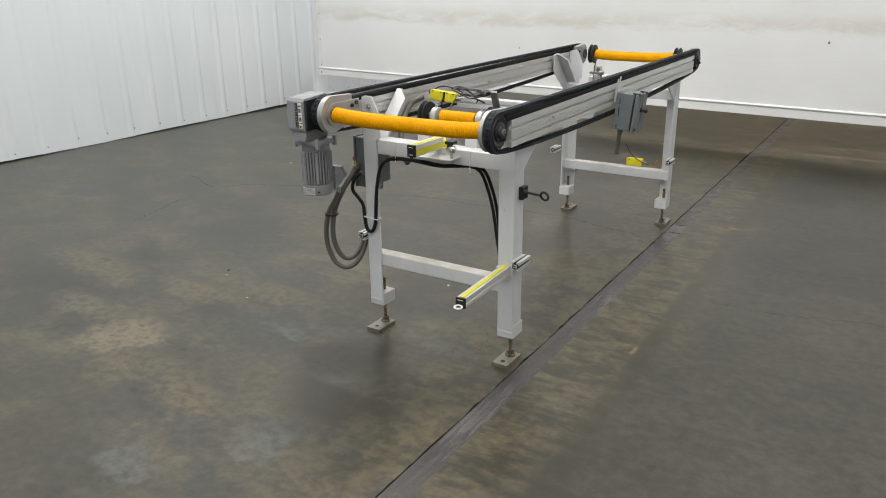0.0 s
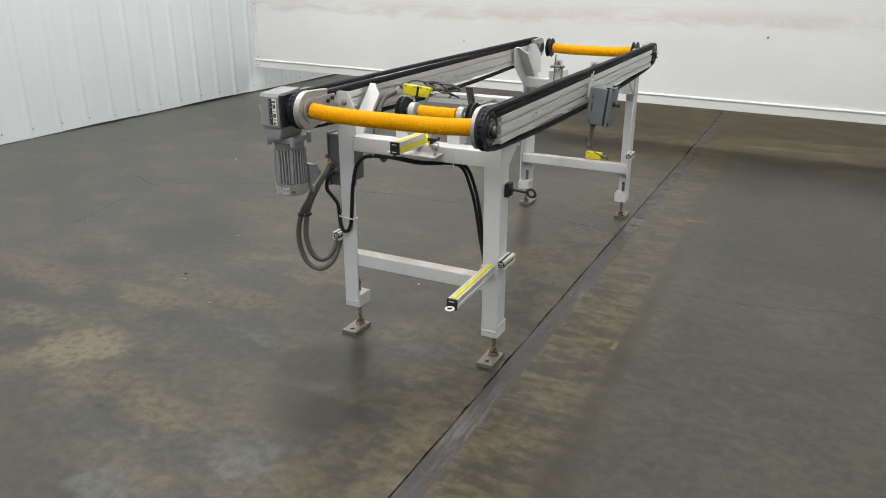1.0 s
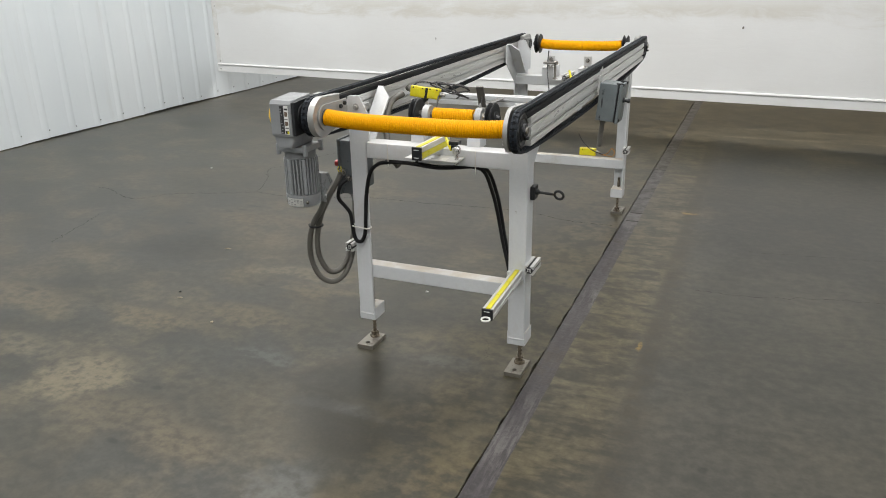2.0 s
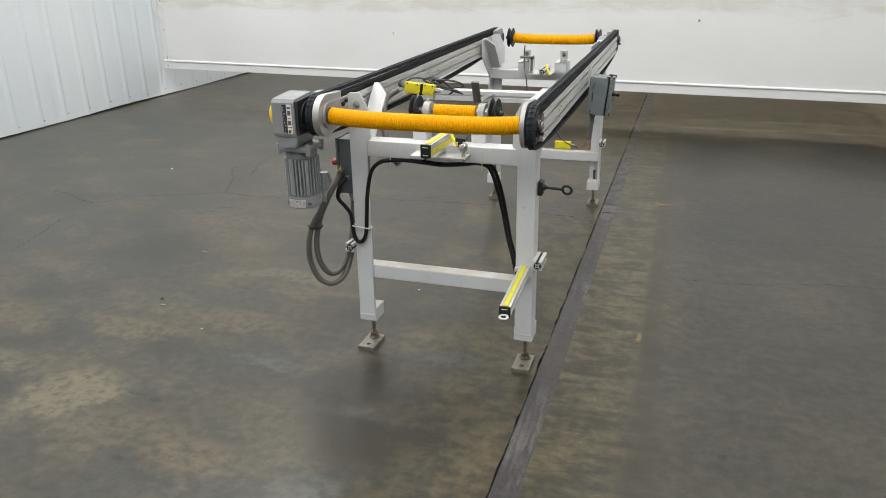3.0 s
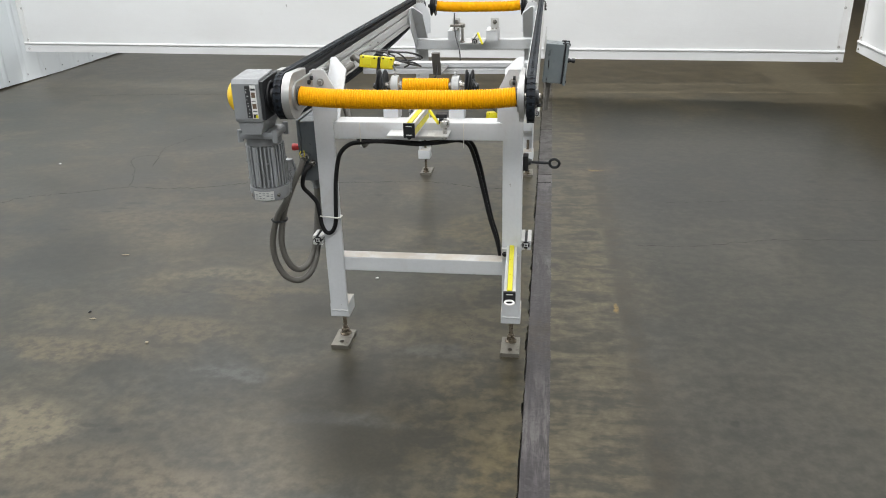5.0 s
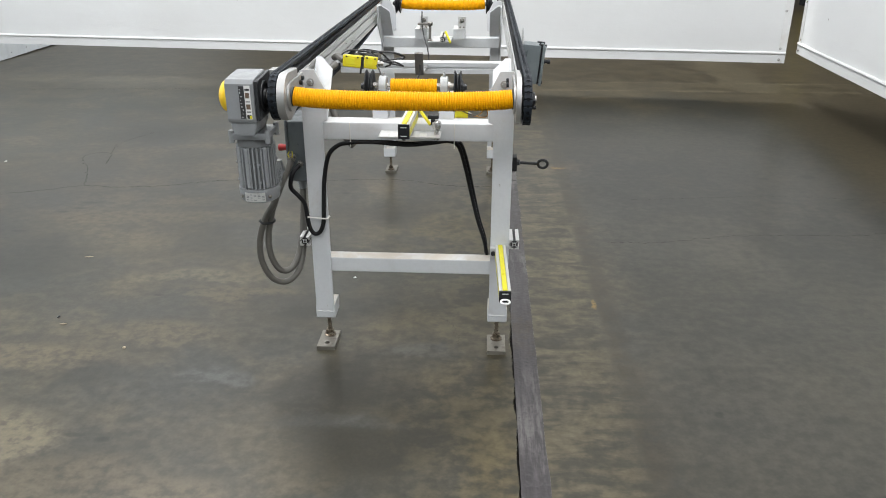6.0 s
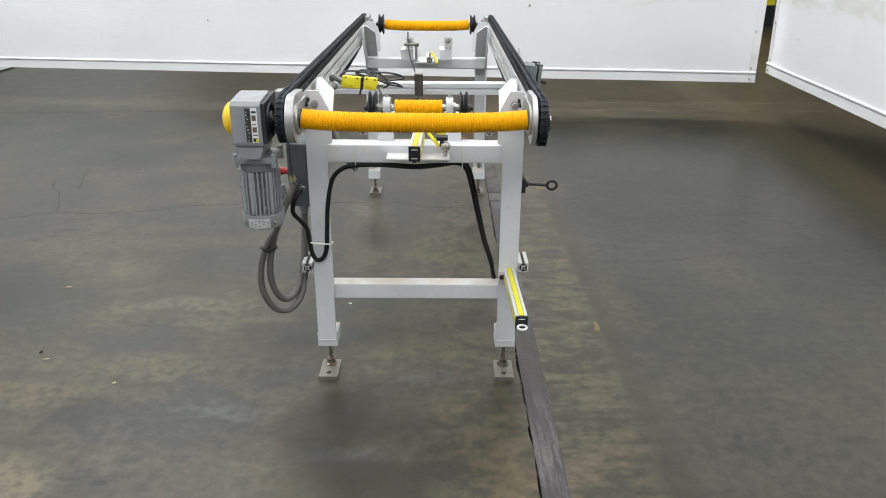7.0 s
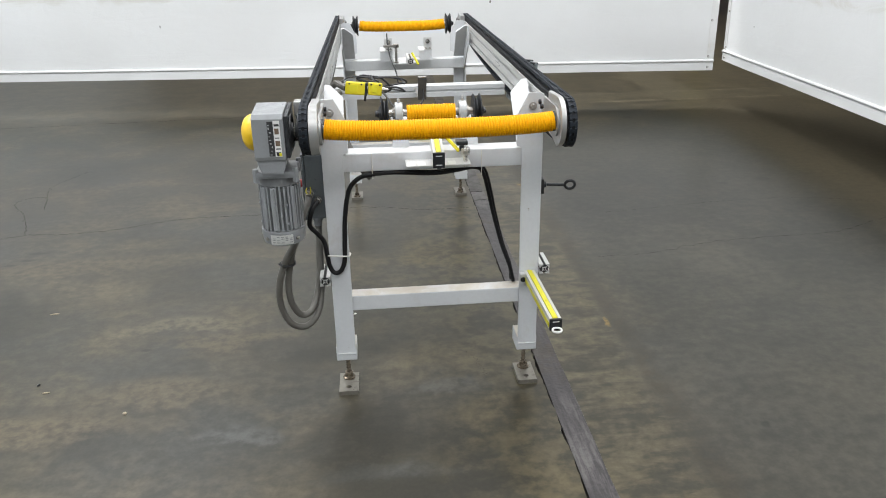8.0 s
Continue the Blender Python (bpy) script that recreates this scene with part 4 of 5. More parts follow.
def gear_motor():
    """Right-angle gear unit with vertical finned motor, yellow end cap and terminal box."""
    x0, x1, yf, yb = -0.512, -0.426, -0.276, -0.124
    bm = B()
    prism(bm, [(yf + 0.004, 0.925), (yf, 0.935), (yf, 1.040), (yf + 0.010, 1.052), (yb - 0.02, 1.060), (yb, 1.045), (yb, 0.93)], "x", x0, x1, 0.004)
    g = part("gear_motor", bm, GREY, conveyor, "grey right-angle gear motor with vertical finned motor")
    bm = B()
    prism(bm, [(x0 + 0.003, 0.9252), (x1 - 0.001, 0.9252), (x1 - 0.004, 0.905), (x1 - 0.014, 0.882), (x0 + 0.014, 0.882), (x0 + 0.006, 0.905)], "y", yf + 0.010, yb - 0.006, 0.005)
    part("gear_neck", bm, GREY, g)
    bm = B()
    prism(bm, [(yf + 0.004, 0.93), (yf + 0.004, 1.046), (yb, 1.055), (yb, 0.93)], "x", x1 + 0.0005, x1 + 0.012, 0.002)
    part("output_flange", bm, DARKCAST, g)
    bm = B()
    turned(bm, (x1 + 0.0122, AX, AZ), (1, 0, 0), [(0, 0.048), (0.004, 0.047), (0.005, 0.040), (0.002, 0.036), (0.002, 0.024), (0.008, 0.022), (0.008, 0.012)], 30)
    part("output_seat", bm, BLACK, g)
    bm = B()
    rod(bm, (x1 + 0.016, AX, AZ), (-0.366, AX, AZ), 0.0125, 18)
    turned(bm, (-0.402, AX, AZ), (1, 0, 0), [(0, 0.021), (0.010, 0.021), (0.011, 0.016)], 6)
    part("drive_shaft", bm, STEEL, g)
    bm = B()
    box(bm, -0.406, -0.384, -0.163, -0.118, 1.02, 1.062, 0.003)
    box(bm, -0.4055, -0.361, -0.133, -0.118, 0.925, 1.0195, 0.002)
    part("torque_bracket", bm, PLATE, g)
    bm = B()
    prof = [(0.0, 0.051), (0.014, 0.051)] + [(0.014 + 0.027 * math.sin(k * math.pi / 16), 0.049 * math.cos(k * math.pi / 16)) for k in range(1, 9)]
    turned(bm, (x0 + 0.002, AX, AZ), (-1, 0, 0), prof, 28)
    part("end_cap", bm, YELDOME, g, "yellow domed end cap")
    # warning label on the front
    bm = B()
    box(bm, -0.470, -0.4545, yf - 0.0012, yf - 0.0002, 0.938, 1.034)
    part("black_label", bm, INK, g)
    random.seed(8)
    bm = B()
    for k in range(9):
        zz, xa = 0.941 + 0.0102 * k, random.uniform(-0.469, -0.462)
        box(bm, xa, xa + random.uniform(0.002, 0.006), yf - 0.0018, yf - 0.0013, zz, zz + random.uniform(0.0015, 0.006))
    part("label_print", bm, GREYLT, g)
    bm = B()
    box(bm, -0.4535, -0.4360, yf - 0.0012, yf - 0.0002, 0.936, 1.036)
    part("white_label", bm, PAPER, g)
    for z0, z1, mt in ((0.938, 0.949, INK), (0.966, 0.981, SEPIA), (0.999, 1.015, SEPIA), (0.956, 0.960, GREYDK), (0.987, 0.990, GREYDK), (1.021, 1.027, INK)):
        bm = B()
        xa = -0.4520 + random.uniform(0, 0.0015)
        box(bm, xa, -0.4375 - random.uniform(0, 0.002), yf - 0.0018, yf - 0.0013, z0, z1)
        part("label_pictogram", bm, mt, g)
    bm = B()
    box(bm, -0.4435, -0.4365, yf - 0.0019, yf - 0.0014, 0.9375, 0.947)
    part("label_pictogram", bm, YELWIN, g)
    # adapter and motor
    cx, cy = -0.466, -0.178
    bm = B()
    box(bm, cx - 0.059, cx + 0.059, cy - 0.060, cy + 0.060, 0.860, 0.8815, 0.006)
    for sx in (-1, 1):
        turned(bm, (cx + 0.056 * sx, cy - 0.052, 0.850), (0, 0, 1), [(0, 0.009), (0.038, 0.009), (0.040, 0.007)], 6)
        turned(bm, (cx + 0.056 * sx, cy + 0.052, 0.850), (0, 0, 1), [(0, 0.009), (0.038, 0.009), (0.040, 0.007)], 6)
    part("motor_adapter", bm, GREY, g)
    bm = B()
    turned(bm, (cx, cy, 0.696), (0, 0, 1), [(0, 0.050), (0.132, 0.050), (0.140, 0.056), (0.1635, 0.056)], 36)
    part("motor_body", bm, GREYDK, g)
    fins = B()
    box(fins, 0.048, 0.0610, -0.0026, 0.0026, 0.700, 0.834)
    first = part("cooling_fin", fins, GREY, g)
    base = Matrix.Translation((cx, cy, 0))
    n = 30
    k0 = True
    for k in range(n):
        a = k * 360 / n
        m = base @ pose(0, 0, 0, 0, 0, a)
        if k0:
            first.matrix_local = m
            k0 = False
        else:
            share("cooling_fin", first, g, m)
    for a in (-132, -104, -48, 42, 132):
        bm = B()
        box(bm, 0.050, 0.0632, -0.0065, 0.0065, 0.704, 0.832, 0.002)
        ob = part("motor_pad", bm, GREY, g)
        ob.matrix_local = base @ pose(0, 0, 0, 0, 0, a)
    for k in range(4):
        a = radians(-68 + 90 * k)
        for zz in (0.722, 0.780):
            bm = B()
            turned(bm, (cx + 0.0585 * math.cos(a), cy + 0.0585 * math.sin(a), zz), (math.cos(a), math.sin(a), 0.2), [(0, 0.004), (0.006, 0.0035)], 8)
            part("fin_boss", bm, GREY, g)
    bm = B()
    turned(bm, (cx, cy, 0.6530), (0, 0, 1), [(0, 0.040), (0.0, 0.054), (0.004, 0.060), (0.026, 0.0640), (0.045, 0.0640), (0.0455, 0.05)], 40)
    part("fan_cover", bm, GREY, g, "grey motor fan cover")
    bm = B()
    for k in range(9):
        a = radians(-120 + 60 * (k / 8))
        bm.verts.new((cx + 0.0652 * math.cos(a), cy + 0.0652 * math.sin(a), 0.660))
        bm.verts.new((cx + 0.0652 * math.cos(a), cy + 0.0652 * math.sin(a), 0.690))
    bm.verts.ensure_lookup_table()
    for k in range(8):
        bm.faces.new((bm.verts[2 * k], bm.verts[2 * k + 2], bm.verts[2 * k + 3], bm.verts[2 * k + 1]))
    bmesh.ops.solidify(bm, geom=bm.faces[:], thickness=0.0008)
    part("name_plate", bm, PAPER, g, "white motor name plate with small print")
    bm = B()
    for r, zz in enumerate((0.683, 0.678, 0.673, 0.666)):
        for k in range(5):
            if (k * 3 + r) % 4:
                a = radians(-114 + 11 * k)
                b = a + radians(7)
                A, C = (cx + 0.0658 * math.cos(a), cy + 0.0658 * math.sin(a)), (cx + 0.0658 * math.cos(b), cy + 0.0658 * math.sin(b))
                v = [bm.verts.new((*p, z)) for p, z in ((A, zz), (C, zz), (C, zz + 0.002), (A, zz + 0.002))]
                bm.faces.new(v)
    part("plate_print", bm, GREY, g)
    for sx in (-1, 1):
        bm = B()
        a = radians(-90 + 44 * sx)
        turned(bm, (cx + 0.0612 * math.cos(a), cy + 0.0622 * math.sin(a), 0.674), (math.cos(a), math.sin(a), 0), [(0, 0.006), (0.004, 0.006), (0.005, 0.004)], 8)
        part("cover_screw", bm, STEEL, g)
    # terminal box on the back of the motor
    bm = B()
    prism(bm, [(-0.125, 0.66), (-0.060, 0.70), (-0.055, 0.712), (-0.085, 0.750), (-0.125, 0.760)], "x", cx - 0.045, cx + 0.050, 0.004)
    part("terminal_box", bm, GREY, g)
    bm = B()
    prism(bm, [(-0.064, 0.702), (-0.052, 0.708), (-0.081, 0.754), (-0.091, 0.750)], "x", cx - 0.048, cx + 0.053, 0.002)
    part("terminal_lid", bm, GREY, g)
    bm = B()
    turned(bm, (cx + 0.030, -0.092, 0.664), (0, 0, -1), [(0, 0.014), (0.012, 0.014), (0.013, 0.011), (0.028, 0.011)], 8)
    part("cable_gland", bm, GREY, g)
    return g


gear_motor()


def control_box():
    """Enamelled box behind the drive-side leg."""
    x0, x1, y0, y1, z0, z1 = -0.410, -0.3520, 0.008, 0.168, 0.645, 0.858
    bm = B()
    box(bm, x0, x1, y0, y1, z0, z1, 0.004)
    o = part("control_box", bm, BOX, conveyor, "blue-grey enamelled steel control box")
    bm = B()
    box(bm, x0 - 0.010, x0 - 0.0005, y0 - 0.004, y1 + 0.004, z0 - 0.003, z1 + 0.004, 0.003)
    part("box_lid", bm, BOX, o)
    bm = B()
    turned(bm, (x0 - 0.0105, 0.050, 0.755), (-1, 0, 0), [(0, 0.013), (0.010, 0.013), (0.010, 0.009), (0.024, 0.0125), (0.034, 0.0125), (0.036, 0.010)], 18)
    part("push_button", bm, RED, o, "red push button")
    bm = B()
    turned(bm, (-0.400, 0.004, 0.735), (0, -1, -0.3), [(0, 0.015), (0.012, 0.015), (0.013, 0.012), (0.022, 0.012)], 8)
    turned(bm, (-0.374, 0.004, 0.712), (0, -1, -0.1), [(0, 0.012), (0.010, 0.012), (0.011, 0.009), (0.018, 0.009)], 8)
    part("cable_gland", bm, STEEL, o)
    bm = B()
    hose(bm, [(-0.404, -0.016, 0.737), (-0.408, -0.020, 0.750), (-0.403, -0.018, 0.760)], 0.0017, 6, 5)
    hose(bm, [(-0.396, -0.016, 0.737), (-0.392, -0.021, 0.752), (-0.394, -0.018, 0.762)], 0.0017, 6, 5)
    part("loose_core", bm, YELP, o)
    bm = B()
    turned(bm, (-0.385, 0.060, 0.639), (0, 0, -1), [(0, 0.018), (0.016, 0.018), (0.017, 0.014), (0.035, 0.014)], 10)
    part("bottom_gland", bm, GREY, o)
    bm = B()
    turned(bm, (-0.380, 0.130, 0.639), (0, 0, -1), [(0, 0.012), (0.010, 0.012), (0.022, 0.011), (0.030, 0.008)], 10)
    part("bottom_gland", bm, GREY, o)
    return o


control_box()


def junction_box():
    """Scuffed steel box hung outside the free-side rail."""
    x0, x1, y0, y1, z0, z1 = 0.404, 0.482, 0.84, 0.97, 0.812, 0.975
    bm = B()
    box(bm, x0, x1, y0, y1, z0, z1, 0.003)
    o = part("junction_box", bm, SCUFFED, conveyor, "scuffed blue-grey steel junction box with black seal")
    bm = B()
    box(bm, x1 + 0.0005, x1 + 0.007, y0 + 0.004, y1 - 0.004, z0 - 0.002, z1 - 0.006, 0.002)
    part("lid_seal", bm, BLACK, o)
    bm = B()
    box(bm, x1 + 0.0075, x1 + 0.020, y0 - 0.004, y1 + 0.004, z0 - 0.006, z1 + 0.002, 0.004)
    part("box_lid", bm, SCUFFED, o)
    for yy, zz in ((y0 + 0.015, z1 - 0.004), (y1 - 0.015, z1 - 0.004), (y0 + 0.015, z0 + 0.004)):
        bm = B()
        box(bm, x1 - 0.010, x1 + 0.024, yy - 0.006, yy + 0.006, zz - 0.002, zz + 0.010, 0.002)
        part("lid_clip", bm, DARKCAST, o)
    bm = B()
    turned(bm, (x1 + 0.0205, 0.90, 0.905), (1, 0, 0), [(0, 0.011), (0.008, 0.011), (0.009, 0.007), (0.018, 0.007), (0.019, 0.010), (0.030, 0.010), (0.032, 0.007)], 16)
    part("selector_knob", bm, DARKCAST, o)
    bm = B()
    turned(bm, (0.432, 0.875, 0.811), (0, 0, -1), [(0, 0.014), (0.012, 0.014), (0.013, 0.011), (0.118, 0.011), (0.120, 0.009)], 12)
    part("conduit_stub", bm, HOSE, o)
    bm = B()
    box(bm, 0.395, 0.4035, 0.835, 0.880, 0.93, 1.005, 0.001)
    box(bm, 0.395, 0.400, 0.842, 0.852, 1.0055, 1.030, 0.0005)
    box(bm, 0.395, 0.400, 0.868, 0.876, 1.0055, 1.040, 0.0005)
    part("hanger_bracket", bm, ALU, o)
    pivot = Vector((0.44, 0.90, 0.89))
    o.matrix_local = Matrix.Translation(Vector((0.004, 0.012, 0.008)) + pivot) @ Matrix.Rotation(radians(5), 4, "Y") @ Matrix.Rotation(radians(-2), 4, "X") @ Matrix.Translation(-pivot)
    return o


junction_box()


def slot_profile(name, x, y0, y1, z, w, label):
    """A short length of square slotted aluminium extrusion along y."""
    bm = B()
    h, g, d = w / 2, w * 0.14, w * 0.33
    q = [(-h, -h), (-g, -h), (-g, -h + 0.003), (-d, -h + 0.005), (-d * 0.35, -h + 0.0115), (d * 0.35, -h + 0.0115), (d, -h + 0.005), (g, -h + 0.003), (g, -h), (h, -h)]
    pts = []
    for k in range(4):
        c, s = round(math.cos(k * math.pi / 2)), round(math.sin(k * math.pi / 2))
        pts += [(x + a * c - b * s, z + a * s + b * c) for a, b in q[:-1]]
    prism(bm, pts, "y", y0, y1)
    ob = part(name, bm, ALU, conveyor, label)
    # black boxes stand in for the shade inside the slots
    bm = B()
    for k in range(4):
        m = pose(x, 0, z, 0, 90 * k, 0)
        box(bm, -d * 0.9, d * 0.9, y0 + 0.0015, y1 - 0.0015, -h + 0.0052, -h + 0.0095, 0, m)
    part("slot_shade", bm, BLACK, ob)
    # black disc on the closed end stands in for a shaded core hole
    bm = B()
    turned(bm, (x, y0 - 0.0004, z), (0, 1, 0), [(0, w * 0.10), (0.0003, w * 0.10)], 12)
    part("core_hole_shade", bm, BLACK, ob)
    return ob


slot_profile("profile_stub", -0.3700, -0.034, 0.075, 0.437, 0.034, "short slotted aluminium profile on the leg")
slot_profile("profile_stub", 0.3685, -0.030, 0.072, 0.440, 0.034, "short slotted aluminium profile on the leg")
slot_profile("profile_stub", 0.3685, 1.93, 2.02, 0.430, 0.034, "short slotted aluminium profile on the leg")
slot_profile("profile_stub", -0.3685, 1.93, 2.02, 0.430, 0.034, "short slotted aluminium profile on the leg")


def light_grid(name, cx, cy, cz, yaw, length, w, h, rows, label, eye):
    """Safety light bar: grooved aluminium body, yellow window, black end cap. Local y runs back from the cap."""
    m = pose(cx, cy, cz, 0, 0, yaw)
    bm = B()
    a, b = w / 2, h / 2
    prism(bm, [(-a, -b), (a, -b), (a, -b * 0.35), (a - 0.003, -b * 0.25), (a - 0.003, b * 0.1), (a, b * 0.2), (a, b), (a * 0.55, b), (a * 0.45, b - 0.003), (-a * 0.45, b - 0.003), (-a * 0.55, b), (-a, b)], "y", 0.0105, length)
    bm.transform(m)
    o = part(name, bm, ALU, conveyor, label)
    bm = B()
    box(bm, -a * 0.42, a * 0.42, 0.012, length - 0.004, b - 0.0028, b + 0.0015, 0.0008, None)
    bm.transform(m)
    part("yellow_window", bm, YELWIN, o)
    bm = B()
    box(bm, *rows, 0.012, length - 0.004, -b * 0.8, b * 0.1, 0.0006)
    bm.transform(m)
    part("side_window", bm, YELWIN, o)
    bm = B()
    box(bm, -a - 0.0008, a + 0.0008, 0, 0.010, -b - 0.0008, b + 0.0008, 0.0015)
    bm.transform(m)
    part("end_cap", bm, BLACK, o, "black end cap")
    for zz in (-b * 0.62, b * 0.62):
        bm = B()
        box(bm, -a * 0.55, a * 0.55, -0.0006, -0.0001, zz - 0.0012, zz + 0.0012)
        bm.transform(m)
        part("cap_print", bm, PAPER, o)
    if eye:
        bm = B()
        ring(bm, (0, -0.014, -0.009), (0, -0.05, 1), 0.0135, 0.0032, 24, 8)
        bm.transform(m)
        part("pull_ring", bm, PAPER, o, "white pull ring")
    else:
        bm = B()
        turned(bm, (0, 0.004, -b - 0.0008), (0, 0, -1), [(0, 0.006), (0.004, 0.006), (0.005, 0.004)], 10)
        bm.transform(m)
        part("lead_stub", bm, BLACK, o)
    return o


light_grid("light_bar", 0.330, -0.372, 0.411, 1.5, 0.375, 0.036, 0.036, (-0.0188, -0.0172), "aluminium light bar with yellow window and black cap", True)
light_grid("light_bar", 0.004, -0.180, 0.878, -2.0, 0.245, 0.034, 0.044, (0.0132, 0.0176), "aluminium light bar with yellow window and black cap", False)

bm = B()
box(bm, 0.285, 0.318, -0.030, -0.0125, 0.386, 0.424, 0.002)
box(bm, 0.300, 0.345, -0.022, -0.0125, 0.376, 0.3955, 0.002)
o = part("bar_clamp", bm, ALU, conveyor)
bm = B()
hexbolt(bm, (0.296, -0.030, 0.404), (0, -1, 0), 0.006, 0.005)
part("clamp_bolt", bm, BLACK, o)

bm = B()
box(bm, -0.090, 0.112, -0.080, -0.0025, 0.829, 0.8345, 0.001)
o = part("sensor_plate", bm, ALU, conveyor, "thin aluminium sensor mounting plate")
for k in (-0.072, -0.040, 0.055):
    bm = B()
    box(bm, k - 0.012, k + 0.012, -0.074, -0.036, 0.8347, 0.8350)
    part("plate_label", bm, PAPER, o)
bm = B()
turned(bm, (0.098, -0.045, 0.816), (0, 0, 1), [(0, 0.006), (0.004, 0.010), (0.012, 0.010), (0.013, 0.007), (0.040, 0.007), (0.040, 0.013), (0.048, 0.016), (0.060, 0.016), (0.064, 0.010)], 16)
turned(bm, (0.098, -0.062, 0.868), (0, 1, 0), [(0, 0.006), (0.002, 0.011), (0.010, 0.011), (0.011, 0.008), (0.026, 0.008), (0.034, 0.012)], 14)
part("pivot_clamp", bm, CHROME, o)
bm = B()
box(bm, 0.070, 0.106, -0.05, -0.016, 0.886, 0.899, 0.002)
box(bm, 0.080, 0.094, -0.052, -0.030, 0.868, 0.8858, 0.002)
part("reflector_block", bm, DARKCAST, o)
bm = B()
rod(bm, (0.044, -0.010, 0.902), (0.078, -0.046, 0.868), 0.0055, 6)
part("reflector_tag", bm, YELP, o)

# pull bolt on the free-side leg
bm = B()
box(bm, 0.3515, 0.369, 0.022, 0.068, 0.690, 0.740, 0.003)
o = part("pull_bolt", bm, BLACK, conveyor, "black eye bolt in a plastic block")
bm = B()
rod(bm, (0.369, 0.040, 0.718), (0.441, 0.028, 0.718), 0.0050, 12)
turned(bm, (0.369, 0.040, 0.718), (0.07, -0.010, 0), [(0, 0.012), (0.010, 0.010), (0.011, 0.006)], 12)
ring(bm, (0.456, 0.026, 0.718), (0.1, 0.9, 0.25), 0.0160, 0.0050, 24, 8)
part("eye_rod", bm, DARKCAST, o)


def far_fittings():
    """Pedestals, brackets, clamp and short profile on plates welded to the far upper crossbar."""
    yc = my(0.0705, True)
    yb = yc - 0.135
    for cx in (-0.105, 0.110):
        bm = B()
        box(bm, cx - 0.034, cx + 0.034, yb + 0.005, yc + 0.03, 0.8985, 0.9045, 0.001)
        prism(bm, [(cx - 0.034, 0.8490), (cx + 0.034, 0.8490), (cx + 0.034, 0.8983), (cx - 0.034, 0.8983)], "y", yb + 0.006, yb + 0.012, 0.001)
        prism(bm, [(yb + 0.0122, 0.8490), (yc + 0.03, 0.8375), (yc + 0.03, 0.8983), (yb + 0.0122, 0.8983)], "x", cx + 0.028, cx + 0.034, 0.001)
        o = part("pedestal", bm, WHITE, conveyor)
        bm = B()
        xx = cx + 0.014
        box(bm, xx - 0.022, xx + 0.022, yb + 0.031, yb + 0.036, 0.9050, 0.9700, 0.0015)
        box(bm, xx - 0.022, xx + 0.022, yb + 0.004, yb + 0.0305, 0.9050, 0.9105, 0.0015)
        part("angle_bracket", bm, ALU, o)
        bm = B()
        hexbolt(bm, (xx, yb + 0.0305, 0.9480), (0, -1, 0), 0.008, 0.007)
        part("bracket_bolt", bm, STEEL, o)
        for k in (-0.010, 0.010):
            bm = B()
            hexbolt(bm, (xx + k, yb + 0.016, 0.9107), (0, 0, 1), 0.0055, 0.006)
            part("bracket_bolt", bm, STEEL, o)
    bm = B()
    box(bm, -0.066, 0.066, yb - 0.040, yc + 0.03, 0.8376, 0.8440, 0.001)
    part("mount_plate", bm, WHITE, conveyor)
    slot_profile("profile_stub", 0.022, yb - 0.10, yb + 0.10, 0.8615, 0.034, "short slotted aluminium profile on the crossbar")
    bm = B()
    rod(bm, (0.034, yb - 0.03, 0.896), (0.064, yb - 0.08, 0.842), 0.0065, 6)
    part("yellow_strip", bm, YELWIN, conveyor)
    bm = B()
    turned(bm, (-0.052, yb - 0.022, 0.8442), (0, 0, 1), [(0, 0.012), (0.006, 0.014), (0.010, 0.007), (0.082, 0.007), (0.083, 0.016), (0.098, 0.017), (0.102, 0.012)], 16)
    part("clamp_screw", bm, STEEL, conveyor)
    bm = B()
    box(bm, -0.120, -0.040, yb - 0.036, yb - 0.010, 0.9295, 0.9415, 0.003)
    part("clamp_arm", bm, STEEL, conveyor)
    bm = B()
    hose(bm, [(-0.098, yb + 0.0, 1.0), (-0.097, yb - 0.02, 0.945), (-0.085, yb - 0.06, 0.8795), (-0.06, yb - 0.12, 0.815), (-0.05, yb - 0.15, 0.755)], 0.0035, 8, 8)
    part("hanging_lead", bm, WIRE, conveyor)


far_fittings()


def rail_tie():
    """White slotted tie between the rails and the bent flag plate on it."""
    bm = B()
    y, z0, z1 = 0.735, 0.882, 0.9265
    prism(bm, [(y, z0), (y + 0.06, z0), (y + 0.06, z1), (y + 0.035, z1), (y + 0.033, z1 - 0.006), (y + 0.027, z1 - 0.006), (y + 0.025, z1), (y, z1), (y, z0 + 0.028), (y + 0.006, z0 + 0.026), (y + 0.006, z0 + 0.020), (y, z0 + 0.018)], "x", -0.353, 0.353)
    o = part("rail_tie", bm, WHITE, conveyor, "white slotted cross tie under the rails")
    bm = B()
    prism(bm, [(0.46, 1.010), (0.4665, 1.014), (0.500, 0.9265), (0.7295, 0.9205), (0.7295, 0.917), (0.495, 0.922)], "x", -0.016, 0.016, 0.0008)
    part("flag_plate", bm, FLAG, o, "dull bent steel flag plate")
    bm = B()
    hose(bm, [(-0.002, 0.49, 0.985), (0.004, 0.475, 0.955), (0.0, 0.46, 0.925), (-0.02, 0.45, 0.905)], 0.0028, 6, 8)
    part("flag_lead", bm, WIRE, o)
    return o


rail_tie()


